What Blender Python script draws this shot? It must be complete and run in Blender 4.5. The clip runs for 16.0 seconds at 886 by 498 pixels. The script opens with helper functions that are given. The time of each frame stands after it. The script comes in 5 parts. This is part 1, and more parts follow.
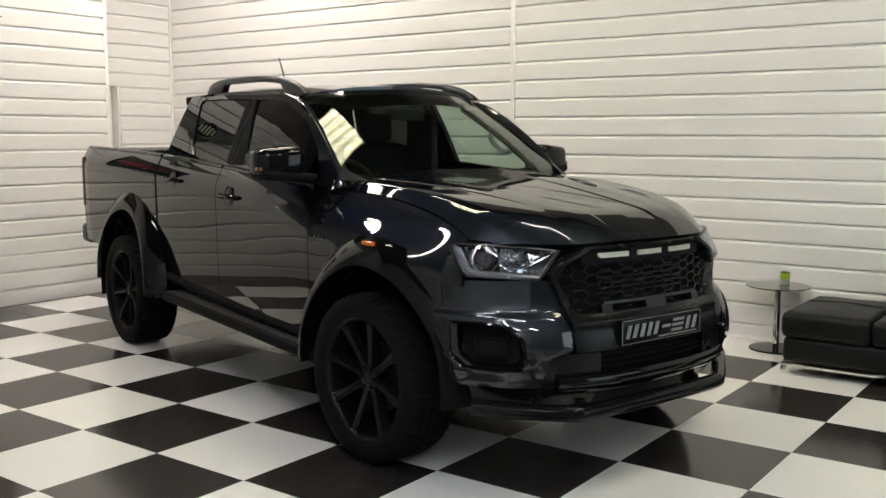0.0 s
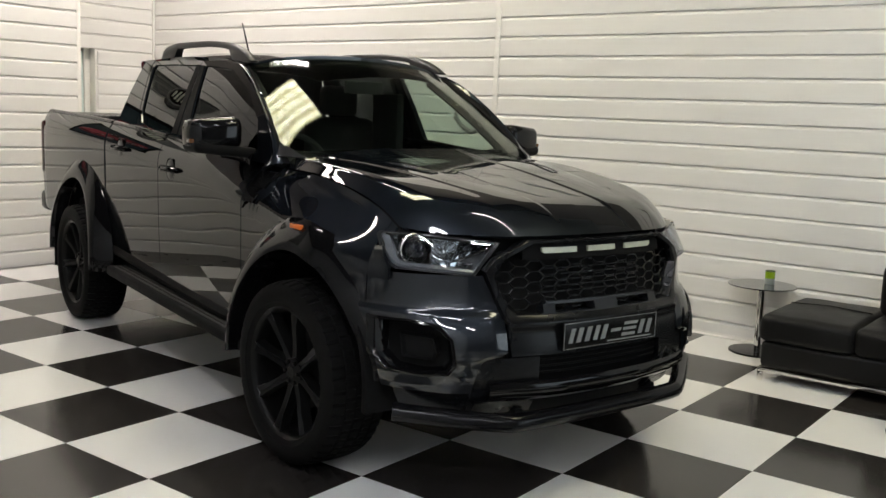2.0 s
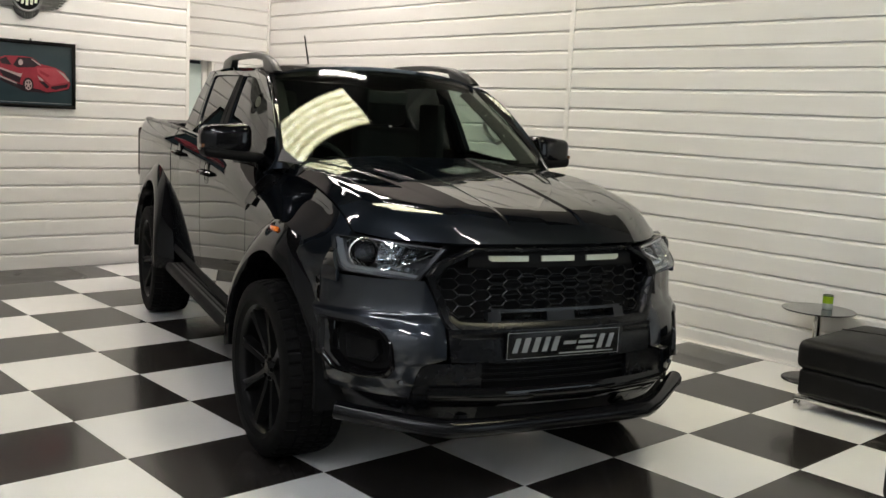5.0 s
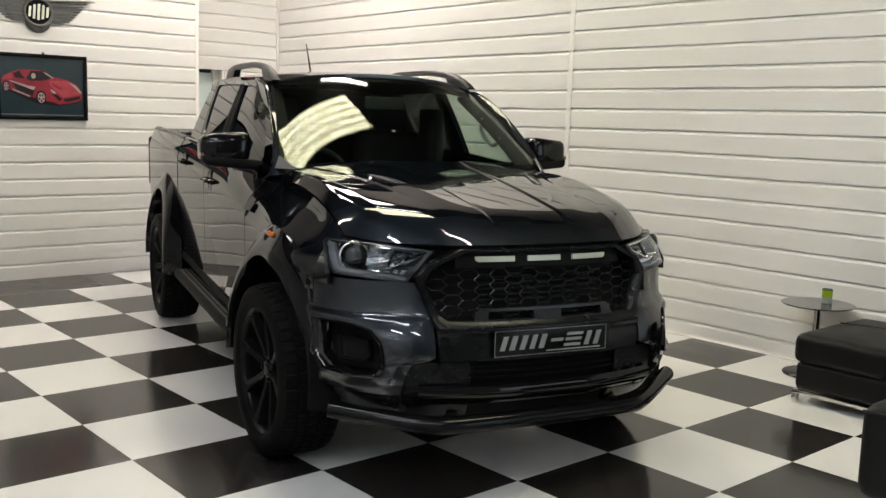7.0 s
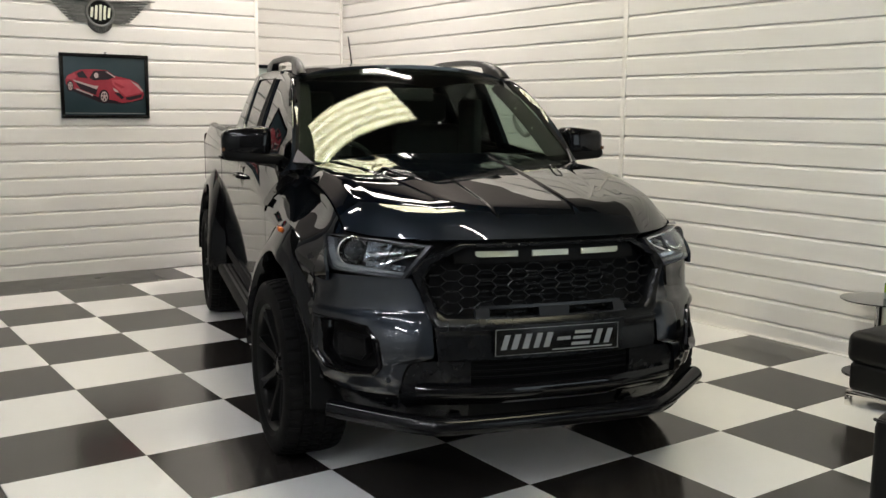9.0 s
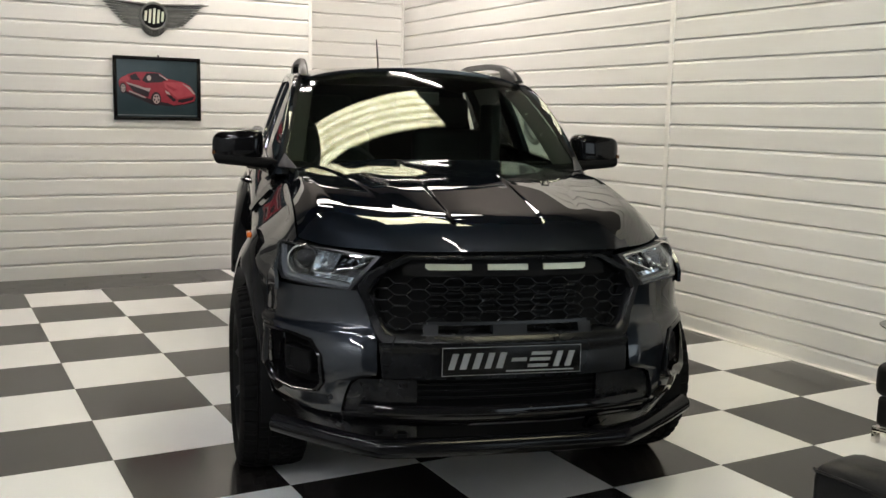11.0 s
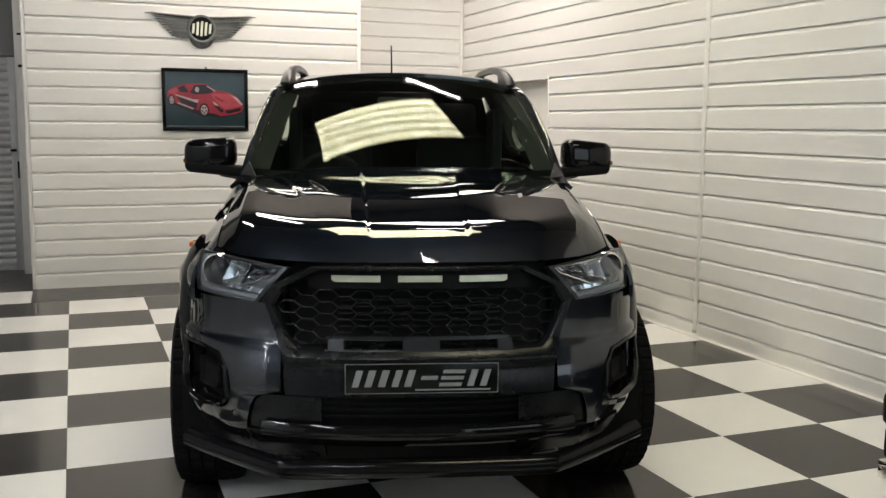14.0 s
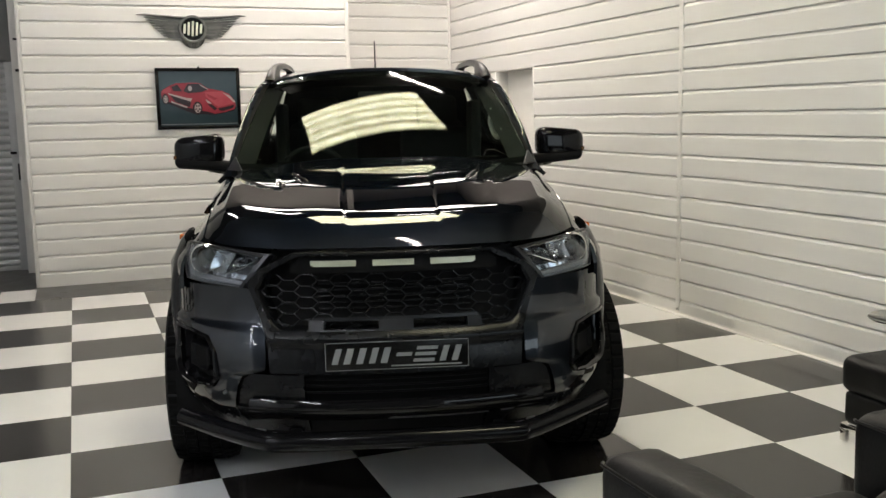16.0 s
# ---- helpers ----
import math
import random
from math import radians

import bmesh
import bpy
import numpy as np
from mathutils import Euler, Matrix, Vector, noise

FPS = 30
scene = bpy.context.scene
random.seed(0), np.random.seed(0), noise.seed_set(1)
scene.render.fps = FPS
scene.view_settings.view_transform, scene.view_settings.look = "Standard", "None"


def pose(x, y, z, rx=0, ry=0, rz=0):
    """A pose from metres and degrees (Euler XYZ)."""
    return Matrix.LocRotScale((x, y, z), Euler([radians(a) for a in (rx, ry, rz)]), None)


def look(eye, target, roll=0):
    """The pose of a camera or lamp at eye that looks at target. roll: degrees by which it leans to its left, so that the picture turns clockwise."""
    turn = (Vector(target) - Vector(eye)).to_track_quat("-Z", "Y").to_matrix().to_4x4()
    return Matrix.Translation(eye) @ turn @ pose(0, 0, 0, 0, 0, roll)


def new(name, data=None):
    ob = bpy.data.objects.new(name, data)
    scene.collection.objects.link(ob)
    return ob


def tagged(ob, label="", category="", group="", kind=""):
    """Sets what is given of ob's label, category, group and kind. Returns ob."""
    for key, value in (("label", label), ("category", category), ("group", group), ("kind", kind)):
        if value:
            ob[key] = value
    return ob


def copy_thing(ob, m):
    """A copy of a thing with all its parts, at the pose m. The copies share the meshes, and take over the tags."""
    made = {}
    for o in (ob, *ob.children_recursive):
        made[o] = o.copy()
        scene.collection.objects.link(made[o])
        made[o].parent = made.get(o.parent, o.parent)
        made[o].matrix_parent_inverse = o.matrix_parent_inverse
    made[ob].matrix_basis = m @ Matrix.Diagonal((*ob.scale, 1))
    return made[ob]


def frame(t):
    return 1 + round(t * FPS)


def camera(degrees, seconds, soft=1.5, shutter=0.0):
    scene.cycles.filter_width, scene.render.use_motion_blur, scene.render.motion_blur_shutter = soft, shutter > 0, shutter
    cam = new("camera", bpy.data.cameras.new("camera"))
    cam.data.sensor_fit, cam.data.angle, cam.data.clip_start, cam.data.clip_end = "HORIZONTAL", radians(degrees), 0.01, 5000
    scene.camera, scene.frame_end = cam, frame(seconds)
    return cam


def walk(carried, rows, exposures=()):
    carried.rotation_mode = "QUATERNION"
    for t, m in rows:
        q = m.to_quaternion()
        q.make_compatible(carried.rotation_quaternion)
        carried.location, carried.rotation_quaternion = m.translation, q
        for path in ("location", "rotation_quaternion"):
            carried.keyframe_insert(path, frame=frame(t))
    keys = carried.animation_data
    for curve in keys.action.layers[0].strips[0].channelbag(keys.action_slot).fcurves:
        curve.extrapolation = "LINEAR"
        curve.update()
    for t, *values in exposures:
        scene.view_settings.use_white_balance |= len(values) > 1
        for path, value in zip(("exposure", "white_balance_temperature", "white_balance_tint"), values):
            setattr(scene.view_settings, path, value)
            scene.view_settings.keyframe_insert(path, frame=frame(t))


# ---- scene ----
cam = camera(49.9, 16.0)
PATH = [
    (0, (2.502, -3.351, 1.514), (1.324, -1.753, 1.277), 0.1),
    (0.5, (2.515, -3.326, 1.522), (1.341, -1.727, 1.268), 0.6),
    (1, (2.545, -3.218, 1.532), (1.403, -1.596, 1.273), 0.0),
    (1.5, (2.547, -3.002, 1.521), (1.381, -1.398, 1.265), 1.2),
    (2, (2.549, -2.846, 1.523), (1.35, -1.271, 1.237), 2.2),
    (2.5, (2.657, -2.765, 1.541), (1.454, -1.191, 1.267), 1.7),
    (3, (2.918, -2.694, 1.555), (1.657, -1.168, 1.273), 2.5),
    (3.5, (3.046, -2.609, 1.557), (1.701, -1.151, 1.306), 1.6),
    (4, (3.1, -2.428, 1.525), (1.657, -1.067, 1.274), 4.0),
    (6.5, (3.362, -2.267, 1.553), (1.869, -0.968, 1.263), 1.4),
    (7, (3.386, -2.264, 1.553), (1.888, -0.966, 1.283), 1.6),
    (7.5, (3.488, -2.278, 1.556), (1.996, -0.965, 1.323), 2.2),
    (8, (3.554, -2.226, 1.556), (2.065, -0.915, 1.3), 0.6),
    (8.5, (3.544, -2.041, 1.541), (2.032, -0.763, 1.26), 1.4),
    (9, (3.514, -1.881, 1.55), (1.893, -0.745, 1.261), 0.5),
    (11.5, (3.659, -1.178, 1.546), (1.913, -0.246, 1.254), 0.8),
    (12, (3.644, -1.08, 1.536), (1.878, -0.196, 1.22), 0.2),
    (12.5, (3.739, -0.901, 1.538), (1.919, -0.121, 1.255), 0.8),
    (13, (3.854, -0.731, 1.539), (2.032, 0.044, 1.26), 0.7),
    (13.5, (3.86, -0.629, 1.537), (2.033, 0.141, 1.277), -0.1),
    (14, (3.779, -0.526, 1.532), (1.93, 0.19, 1.272), 0.5),
    (14.5, (3.722, -0.448, 1.532), (1.867, 0.245, 1.252), 0.6),
    (15, (3.741, -0.429, 1.536), (1.876, 0.236, 1.255), -0.0),
    (15.5, (3.871, -0.446, 1.539), (1.997, 0.201, 1.28), -0.4),
    (16, (4.031, -0.492, 1.537), (2.181, 0.214, 1.257), -1.2),
]
walk(cam, [(t, look(eye, target, roll)) for t, eye, target, roll in PATH],
     exposures=((0.0, 0.16), (2.0, 0.14), (3.5, 0.15), (4.1, 0.02), (6.4, 0.12), (8.0, 0.13), (9.0, 0.11), (16.0, 0.09)))

# ---- world and lights ----
world = bpy.data.worlds.new("world")
world.use_nodes = True
scene.world = world
world.node_tree.nodes["Background"].inputs[0].default_value = (0.05, 0.052, 0.055, 1)
world.node_tree.nodes["Background"].inputs[1].default_value = 0.2


# ---- materials ----
def material(name, base, rough=0.5, metal=0.0, coat=0.0, spec=0.5, emit=None, power=0.0):
    m = bpy.data.materials.new(name)
    m.use_nodes = True
    b = m.node_tree.nodes["Principled BSDF"]
    b.inputs["Base Color"].default_value = (*base, 1)
    b.inputs["Roughness"].default_value = rough
    b.inputs["Metallic"].default_value = metal
    b.inputs["Coat Weight"].default_value = coat
    b.inputs["Coat Roughness"].default_value = 0.02
    b.inputs["Specular IOR Level"].default_value = spec
    if emit:
        b.inputs["Emission Color"].default_value = (*emit, 1)
        b.inputs["Emission Strength"].default_value = power
    return m


def node(m, kind, **values):
    n = m.node_tree.nodes.new(kind)
    for key, value in values.items():
        n.inputs[key].default_value = value
    return n


def wire(m, a, out, b, inp):
    m.node_tree.links.new(a.outputs[out], b.inputs[inp])


def coords(m, scale=(1, 1, 1)):
    c = node(m, "ShaderNodeTexCoord")
    p = node(m, "ShaderNodeMapping", Scale=scale)
    wire(m, c, "Object", p, "Vector")
    return p


def mottle(m, dark, light, scale=(1, 1, 1), size=6.0, detail=6.0, rough=None, bump=0.0, bump_size=80.0, per_object=0.0):
    """Two scales of variation: colour drifts between dark and light, roughness and a fine bump follow finer noise."""
    b = m.node_tree.nodes["Principled BSDF"]
    p = coords(m, scale)
    n = node(m, "ShaderNodeTexNoise", Scale=size, Detail=detail, Roughness=0.6)
    wire(m, p, "Vector", n, "Vector")
    mix = node(m, "ShaderNodeMix")
    mix.data_type = "RGBA"
    mix.inputs["A"].default_value, mix.inputs["B"].default_value = (*dark, 1), (*light, 1)
    fac = n.outputs["Fac"]
    if per_object:
        info = node(m, "ShaderNodeObjectInfo")
        mul = node(m, "ShaderNodeMath")
        mul.operation = "MULTIPLY_ADD"
        mul.inputs[1].default_value = per_object
        wire(m, info, "Random", mul, 0)
        m.node_tree.links.new(n.outputs["Fac"], mul.inputs[2])
        fac = mul.outputs[0]
    m.node_tree.links.new(fac, mix.inputs["Factor"])
    m.node_tree.links.new(mix.outputs["Result"], b.inputs["Base Color"])
    f = node(m, "ShaderNodeTexNoise", Scale=bump_size, Detail=5.0, Roughness=0.6)
    wire(m, p, "Vector", f, "Vector")
    if rough:
        r = node(m, "ShaderNodeMapRange")
        r.inputs["To Min"].default_value, r.inputs["To Max"].default_value = rough
        wire(m, n, "Fac", r, "Value")
        wire(m, r, "Result", b, "Roughness")
    if bump:
        bp = node(m, "ShaderNodeBump", Strength=bump, Distance=0.002)
        wire(m, f, "Fac", bp, "Height")
        wire(m, bp, "Normal", b, "Normal")
    return m


def glass(name, tint, base=0.04, gloss_rough=0.0):
    """Tinted pane: see-through in its own colour, with more reflection at a flat angle."""
    m = bpy.data.materials.new(name)
    m.use_nodes = True
    t = m.node_tree
    t.nodes.clear()
    out = t.nodes.new("ShaderNodeOutputMaterial")
    mix = t.nodes.new("ShaderNodeMixShader")
    lw = t.nodes.new("ShaderNodeLayerWeight")
    lw.inputs["Blend"].default_value = 0.5
    power = t.nodes.new("ShaderNodeMath")
    power.operation = "POWER"
    power.inputs[1].default_value = 5.0
    scale = t.nodes.new("ShaderNodeMath")
    scale.operation = "MULTIPLY_ADD"
    scale.inputs[1].default_value, scale.inputs[2].default_value = 1 - base, base
    see = t.nodes.new("ShaderNodeBsdfTransparent")
    see.inputs["Color"].default_value = (*tint, 1)
    gl = t.nodes.new("ShaderNodeBsdfGlossy")
    gl.inputs["Roughness"].default_value = gloss_rough
    t.links.new(lw.outputs["Facing"], power.inputs[0])
    t.links.new(power.outputs[0], scale.inputs[0])
    t.links.new(scale.outputs[0], mix.inputs[0])
    t.links.new(see.outputs[0], mix.inputs[1])
    t.links.new(gl.outputs[0], mix.inputs[2])
    t.links.new(mix.outputs[0], out.inputs[0])
    return m


M_BOARD = mottle(material("white_pvc_board", (0.78, 0.765, 0.735), 0.38), (0.74, 0.72, 0.69), (0.81, 0.795, 0.765), (0.5, 0.5, 6), 3.0, rough=(0.3, 0.45), bump=0.25, bump_size=40, per_object=0.25)
M_TRIM = mottle(material("white_trim", (0.8, 0.78, 0.74), 0.35), (0.76, 0.74, 0.70), (0.83, 0.81, 0.77), size=4, rough=(0.3, 0.42))
M_WHITE = mottle(material("white_tile", (0.76, 0.75, 0.71), 0.2), (0.81, 0.805, 0.785), (0.895, 0.89, 0.87), (1, 1, 1), 2.5, rough=(0.10, 0.17), bump=0.02, bump_size=9, per_object=0.35)
M_BLACK = mottle(material("black_tile", (0.03, 0.027, 0.025), 0.2), (0.016, 0.0144, 0.0133), (0.036, 0.032, 0.030), (1, 1, 1), 3.0, rough=(0.11, 0.19), bump=0.03, bump_size=9, per_object=0.3)
M_GROUT = material("floor_screed", (0.03, 0.028, 0.026), 0.7)
M_STRIP = mottle(material("dark_floor_strip", (0.03, 0.027, 0.025), 0.3), (0.028, 0.026, 0.024), (0.05, 0.046, 0.043), size=5, rough=(0.2, 0.4), bump=0.1)
M_CEIL = mottle(material("dark_ceiling", (0.02, 0.02, 0.02), 0.8), (0.024, 0.023, 0.022), (0.040, 0.038, 0.036), size=2)
M_PLASTER = mottle(material("painted_wall", (0.7, 0.68, 0.64), 0.6), (0.66, 0.69, 0.72), (0.74, 0.77, 0.80), size=1.5)
M_TUBE = material("fluorescent_tube", (1, 1, 1), 0.4, emit=(1.0, 0.92, 0.880), power=54.0)
# Glow of the added cool fill battens.
M_TUBEFILL = material("cool_fill_tube", (1, 1, 1), 0.4, emit=(0.93, 0.955, 1.0), power=72.0)
M_ROOFLIGHT = material("rooflight_sheet", (0.85, 0.82, 0.6), 0.4, emit=(1.0, 0.955, 0.70), power=12.0)
n = node(M_ROOFLIGHT, "ShaderNodeTexNoise", Scale=5.0, Detail=4.0)
wire(M_ROOFLIGHT, coords(M_ROOFLIGHT), "Vector", n, "Vector")
r = node(M_ROOFLIGHT, "ShaderNodeMapRange")
for key, value in (("From Min", 0.35), ("From Max", 0.65), ("To Min", 9.5), ("To Max", 17.0)):
    r.inputs[key].default_value = value
wire(M_ROOFLIGHT, n, "Fac", r, "Value")
wire(M_ROOFLIGHT, r, "Result", M_ROOFLIGHT.node_tree.nodes["Principled BSDF"], "Emission Strength")
M_ROOFDIM = material("rooflight_overlap", (0.6, 0.55, 0.35), 0.5, emit=(1.0, 0.86, 0.48), power=4.5)
M_METAL_GREY = mottle(material("grey_shutter", (0.35, 0.35, 0.35), 0.5, 0.2), (0.5, 0.5, 0.495), (0.62, 0.62, 0.61), size=8, rough=(0.4, 0.6))
M_CHROME = material("chrome", (0.75, 0.73, 0.70), 0.08, 1.0)
M_DARKGLASS = material("smoked_glass", (0.02, 0.02, 0.022), 0.03, 0.0, 0.5)
M_LEATHER = mottle(material("black_leather", (0.012, 0.0115, 0.0115), 0.45, spec=0.2), (0.004, 0.0039, 0.0039), (0.009, 0.0087, 0.0085), size=7, rough=(0.34, 0.52), bump=0.6, bump_size=110)
M_FRAME = material("black_frame", (0.005, 0.005, 0.005), 0.25, spec=0.2)


def paint():
    """Dark metallic base under a clear coat."""
    m = material("grey_metallic_paint", (0.0188, 0.0226, 0.0287), 0.42, 1.0, 1.0, spec=0.1)
    b = m.node_tree.nodes["Principled BSDF"]
    b.inputs["Coat IOR"].default_value = 1.56
    b.inputs["Specular Tint"].default_value = (0.12, 0.138, 0.165, 1)
    p = coords(m)
    v = node(m, "ShaderNodeTexVoronoi", Scale=900.0)
    wire(m, p, "Vector", v, "Vector")
    r = node(m, "ShaderNodeMapRange")
    r.inputs["To Min"].default_value, r.inputs["To Max"].default_value = 0.36, 0.48
    wire(m, v, "Distance", r, "Value")
    wire(m, r, "Result", b, "Roughness")
    n = node(m, "ShaderNodeTexNoise", Scale=3.0, Detail=2.0)
    wire(m, p, "Vector", n, "Vector")
    bp = node(m, "ShaderNodeBump", Strength=0.007, Distance=0.01)
    wire(m, n, "Fac", bp, "Height")
    wire(m, bp, "Normal", b, "Coat Normal")
    d = node(m, "ShaderNodeTexNoise", Scale=14.0, Detail=5.0)
    wire(m, p, "Vector", d, "Vector")
    c = node(m, "ShaderNodeMapRange")
    c.inputs["From Min"].default_value, c.inputs["To Min"].default_value, c.inputs["To Max"].default_value = 0.4, 0.006, 0.03
    wire(m, d, "Fac", c, "Value")
    wire(m, c, "Result", b, "Coat Roughness")
    return m


M_PAINT = paint()
M_GLOSS = material("gloss_black", (0.005, 0.005, 0.0055), 0.06, 0.0, 0.0, spec=0.28)
M_SATIN = mottle(material("satin_black", (0.004, 0.0043, 0.005), 0.3, spec=0.20), (0.005, 0.0052, 0.0058), (0.008, 0.0083, 0.009), size=9, rough=(0.22, 0.32))
M_SURROUND = mottle(material("satin_grille_black", (0.006, 0.0063, 0.007), 0.28, spec=0.22), (0.0042, 0.0046, 0.0054), (0.0068, 0.0073, 0.0084), size=9, rough=(0.22, 0.31))
M_GRAPHITE = mottle(material("satin_graphite", (0.012, 0.013, 0.015), 0.34, 0.3), (0.010, 0.011, 0.013), (0.015, 0.016, 0.018), size=9, rough=(0.28, 0.38))
M_MATT = mottle(material("matt_black_plastic", (0.004, 0.004, 0.004), 0.6, spec=0.07), (0.005, 0.005, 0.0052), (0.009, 0.009, 0.0092), size=12, rough=(0.5, 0.7), bump=0.2, bump_size=200)
M_RUBBER = mottle(material("tyre_rubber", (0.008, 0.008, 0.008), 0.75, spec=0.08), (0.003, 0.003, 0.003), (0.006, 0.006, 0.006), size=14, rough=(0.6, 0.8), bump=0.3, bump_size=120)
M_WHEEL = material("gloss_black_alloy", (0.005, 0.005, 0.005), 0.28, 0.0, 0.0, spec=0.16)
M_WINDSCREEN = glass("windscreen_glass", (0.80, 0.84, 0.80), gloss_rough=0.02)
M_SIDEGLASS = glass("door_glass", (0.62, 0.74, 0.68))
M_PRIVACY = glass("privacy_glass", (0.05, 0.055, 0.055))
M_LENS = glass("clear_lens", (0.95, 0.965, 0.98), 0.03)
M_REFLECT = mottle(material("lamp_reflector", (0.75, 0.77, 0.8), 0.12, 1.0), (0.42, 0.44, 0.46), (0.72, 0.74, 0.77), size=30, rough=(0.05, 0.25))
M_DRL = mottle(material("lamp_strip", (0.45, 0.47, 0.37), 0.25, coat=0.3), (0.40, 0.42, 0.32), (0.50, 0.52, 0.42), size=25)
M_ORANGE = material("orange_marker", (0.75, 0.16, 0.02), 0.2, coat=0.5)
M_INTERIOR = mottle(material("cabin_trim", (0.32, 0.328, 0.31), 0.7, spec=0.2), (0.27, 0.277, 0.262), (0.38, 0.388, 0.37), size=10)
M_CABIN = mottle(material("dark_cabin_trim", (0.03, 0.031, 0.03), 0.7, spec=0.2), (0.030, 0.032, 0.030), (0.050, 0.052, 0.050), size=10)
M_RAIL = mottle(material("satin_rail_black", (0.010, 0.010, 0.011), 0.35, spec=0.3), (0.008, 0.008, 0.009), (0.014, 0.014, 0.015), size=9, rough=(0.28, 0.4))
M_PILLAR = mottle(material("grey_pillar_trim", (0.04, 0.042, 0.04), 0.7, spec=0.2), (0.034, 0.035, 0.034), (0.048, 0.05, 0.047), size=10)
M_BAR = material("black_powder_coat", (0.005, 0.005, 0.006), 0.16, spec=0.18)
M_AMBER = material("smoked_amber", (0.14, 0.06, 0.02), 0.2, coat=0.5)
M_FLARE = material("black_flare_plastic", (0.004, 0.004, 0.0045), 0.06, spec=0.24)
M_LETTER = material("plate_silver", (0.24, 0.245, 0.25), 0.45, 0.2)
M_HOUSING = material("lamp_housing", (0.032, 0.033, 0.036), 0.28, 0.4)
M_GUIDE = material("light_guide", (0.15, 0.155, 0.165), 0.25, coat=0.4)
# Cool glow of the window added in the unseen east wall.
M_FILLPANE = material("frosted_fill_pane", (0.7, 0.75, 0.8), 0.5, emit=(0.78, 0.91, 1.0), power=1.5)
M_DIFFUSER = material("light_diffuser", (0.9, 0.9, 0.9), 0.4, emit=(1.0, 0.905, 0.825), power=15.5)
M_PROJECTOR = material("projector_glass", (0.016, 0.017, 0.019), 0.10, 0.0, coat=1.0)
# Paler than the black step: the light on its top is put into this colour.
M_LIT_TREAD = mottle(material("lit_step_tread", (0.035, 0.033, 0.031), 0.5), (0.025, 0.024, 0.023), (0.045, 0.043, 0.04), size=30, rough=(0.4, 0.6))
M_BASEGLASS = material("black_base_glass", (0.008, 0.008, 0.008), 0.12, spec=0.3)
M_DARKWALL = mottle(material("dark_painted_wall", (0.08, 0.08, 0.085), 0.6), (0.06, 0.06, 0.064), (0.10, 0.10, 0.106), size=1.5)
M_UPPER = mottle(material("dark_upper_wall", (0.01, 0.0095, 0.009), 0.8), (0.100, 0.091, 0.085), (0.130, 0.120, 0.112), size=2)
M_REDLAMP = material("smoked_tail_lamp", (0.05, 0.004, 0.004), 0.08, coat=0.6)


# ---- geometry helpers ----
def finish(ob, bm, mat, smooth):
    bmesh.ops.recalc_face_normals(bm, faces=bm.faces)
    for f in bm.faces:
        f.smooth = smooth > 0
    bm.to_mesh(ob.data)
    bm.free()
    if smooth:
        ob.data.set_sharp_from_angle(angle=radians(smooth))
    ob.data.materials.append(mat)
    return ob


def part(name, bm, mat, parent=None, label="", smooth=32):
    ob = finish(new(name, bpy.data.meshes.new(name)), bm, mat, smooth)
    ob.parent = parent
    if label:
        tagged(ob, label)
    return ob


def thing(name, label, category, m=None, group="", kind=""):
    ob = tagged(new(name), label, category, group, kind)
    ob.empty_display_size = 0.1
    if m is not None:
        ob.matrix_basis = m
    return ob


def box(x0, x1, y0, y1, z0, z1, bevel=0.0, segs=2, bm=None):
    own = bmesh.new()
    vs = [own.verts.new(p) for p in ((x0, y0, z0), (x1, y0, z0), (x1, y1, z0), (x0, y1, z0), (x0, y0, z1), (x1, y0, z1), (x1, y1, z1), (x0, y1, z1))]
    for q in ((0, 3, 2, 1), (4, 5, 6, 7), (0, 1, 5, 4), (1, 2, 6, 5), (2, 3, 7, 6), (3, 0, 4, 7)):
        own.faces.new([vs[i] for i in q])
    if bevel:
        bmesh.ops.bevel(own, geom=list(own.edges), offset=bevel, segments=segs, profile=0.5, affect="EDGES")
    return merge(bm, own)


def merge(bm, own):
    """Adds own to bm, or gives own back where there is no bm yet."""
    if bm is None:
        return own
    at = {v: bm.verts.new(v.co) for v in own.verts}
    for f in own.faces:
        bm.faces.new([at[v] for v in f.verts])
    own.free()
    return bm


def lathe(profile, centre, axis="z", n=32, bm=None, arc=(0, 360)):
    """Turns (radius, height) pairs about an axis through centre."""
    own = bmesh.new()
    full = arc[1] - arc[0] >= 360
    rings = []
    count = n if full else n + 1
    for i in range(count):
        a = radians(arc[0] + (arc[1] - arc[0]) * i / n)
        ring = []
        for r, h in profile:
            p = (r * math.cos(a), r * math.sin(a), h)
            p = {"z": p, "y": (p[0], p[2], p[1]), "x": (p[2], p[0], p[1])}[axis]
            ring.append(own.verts.new(Vector(p) + Vector(centre)))
        rings.append(ring)
    for i in range(n):
        a, b = rings[i], rings[(i + 1) % count]
        for j in range(len(profile) - 1):
            own.faces.new((a[j], b[j], b[j + 1], a[j + 1]))
    bmesh.ops.remove_doubles(own, verts=own.verts, dist=1e-5)
    return merge(bm, own)


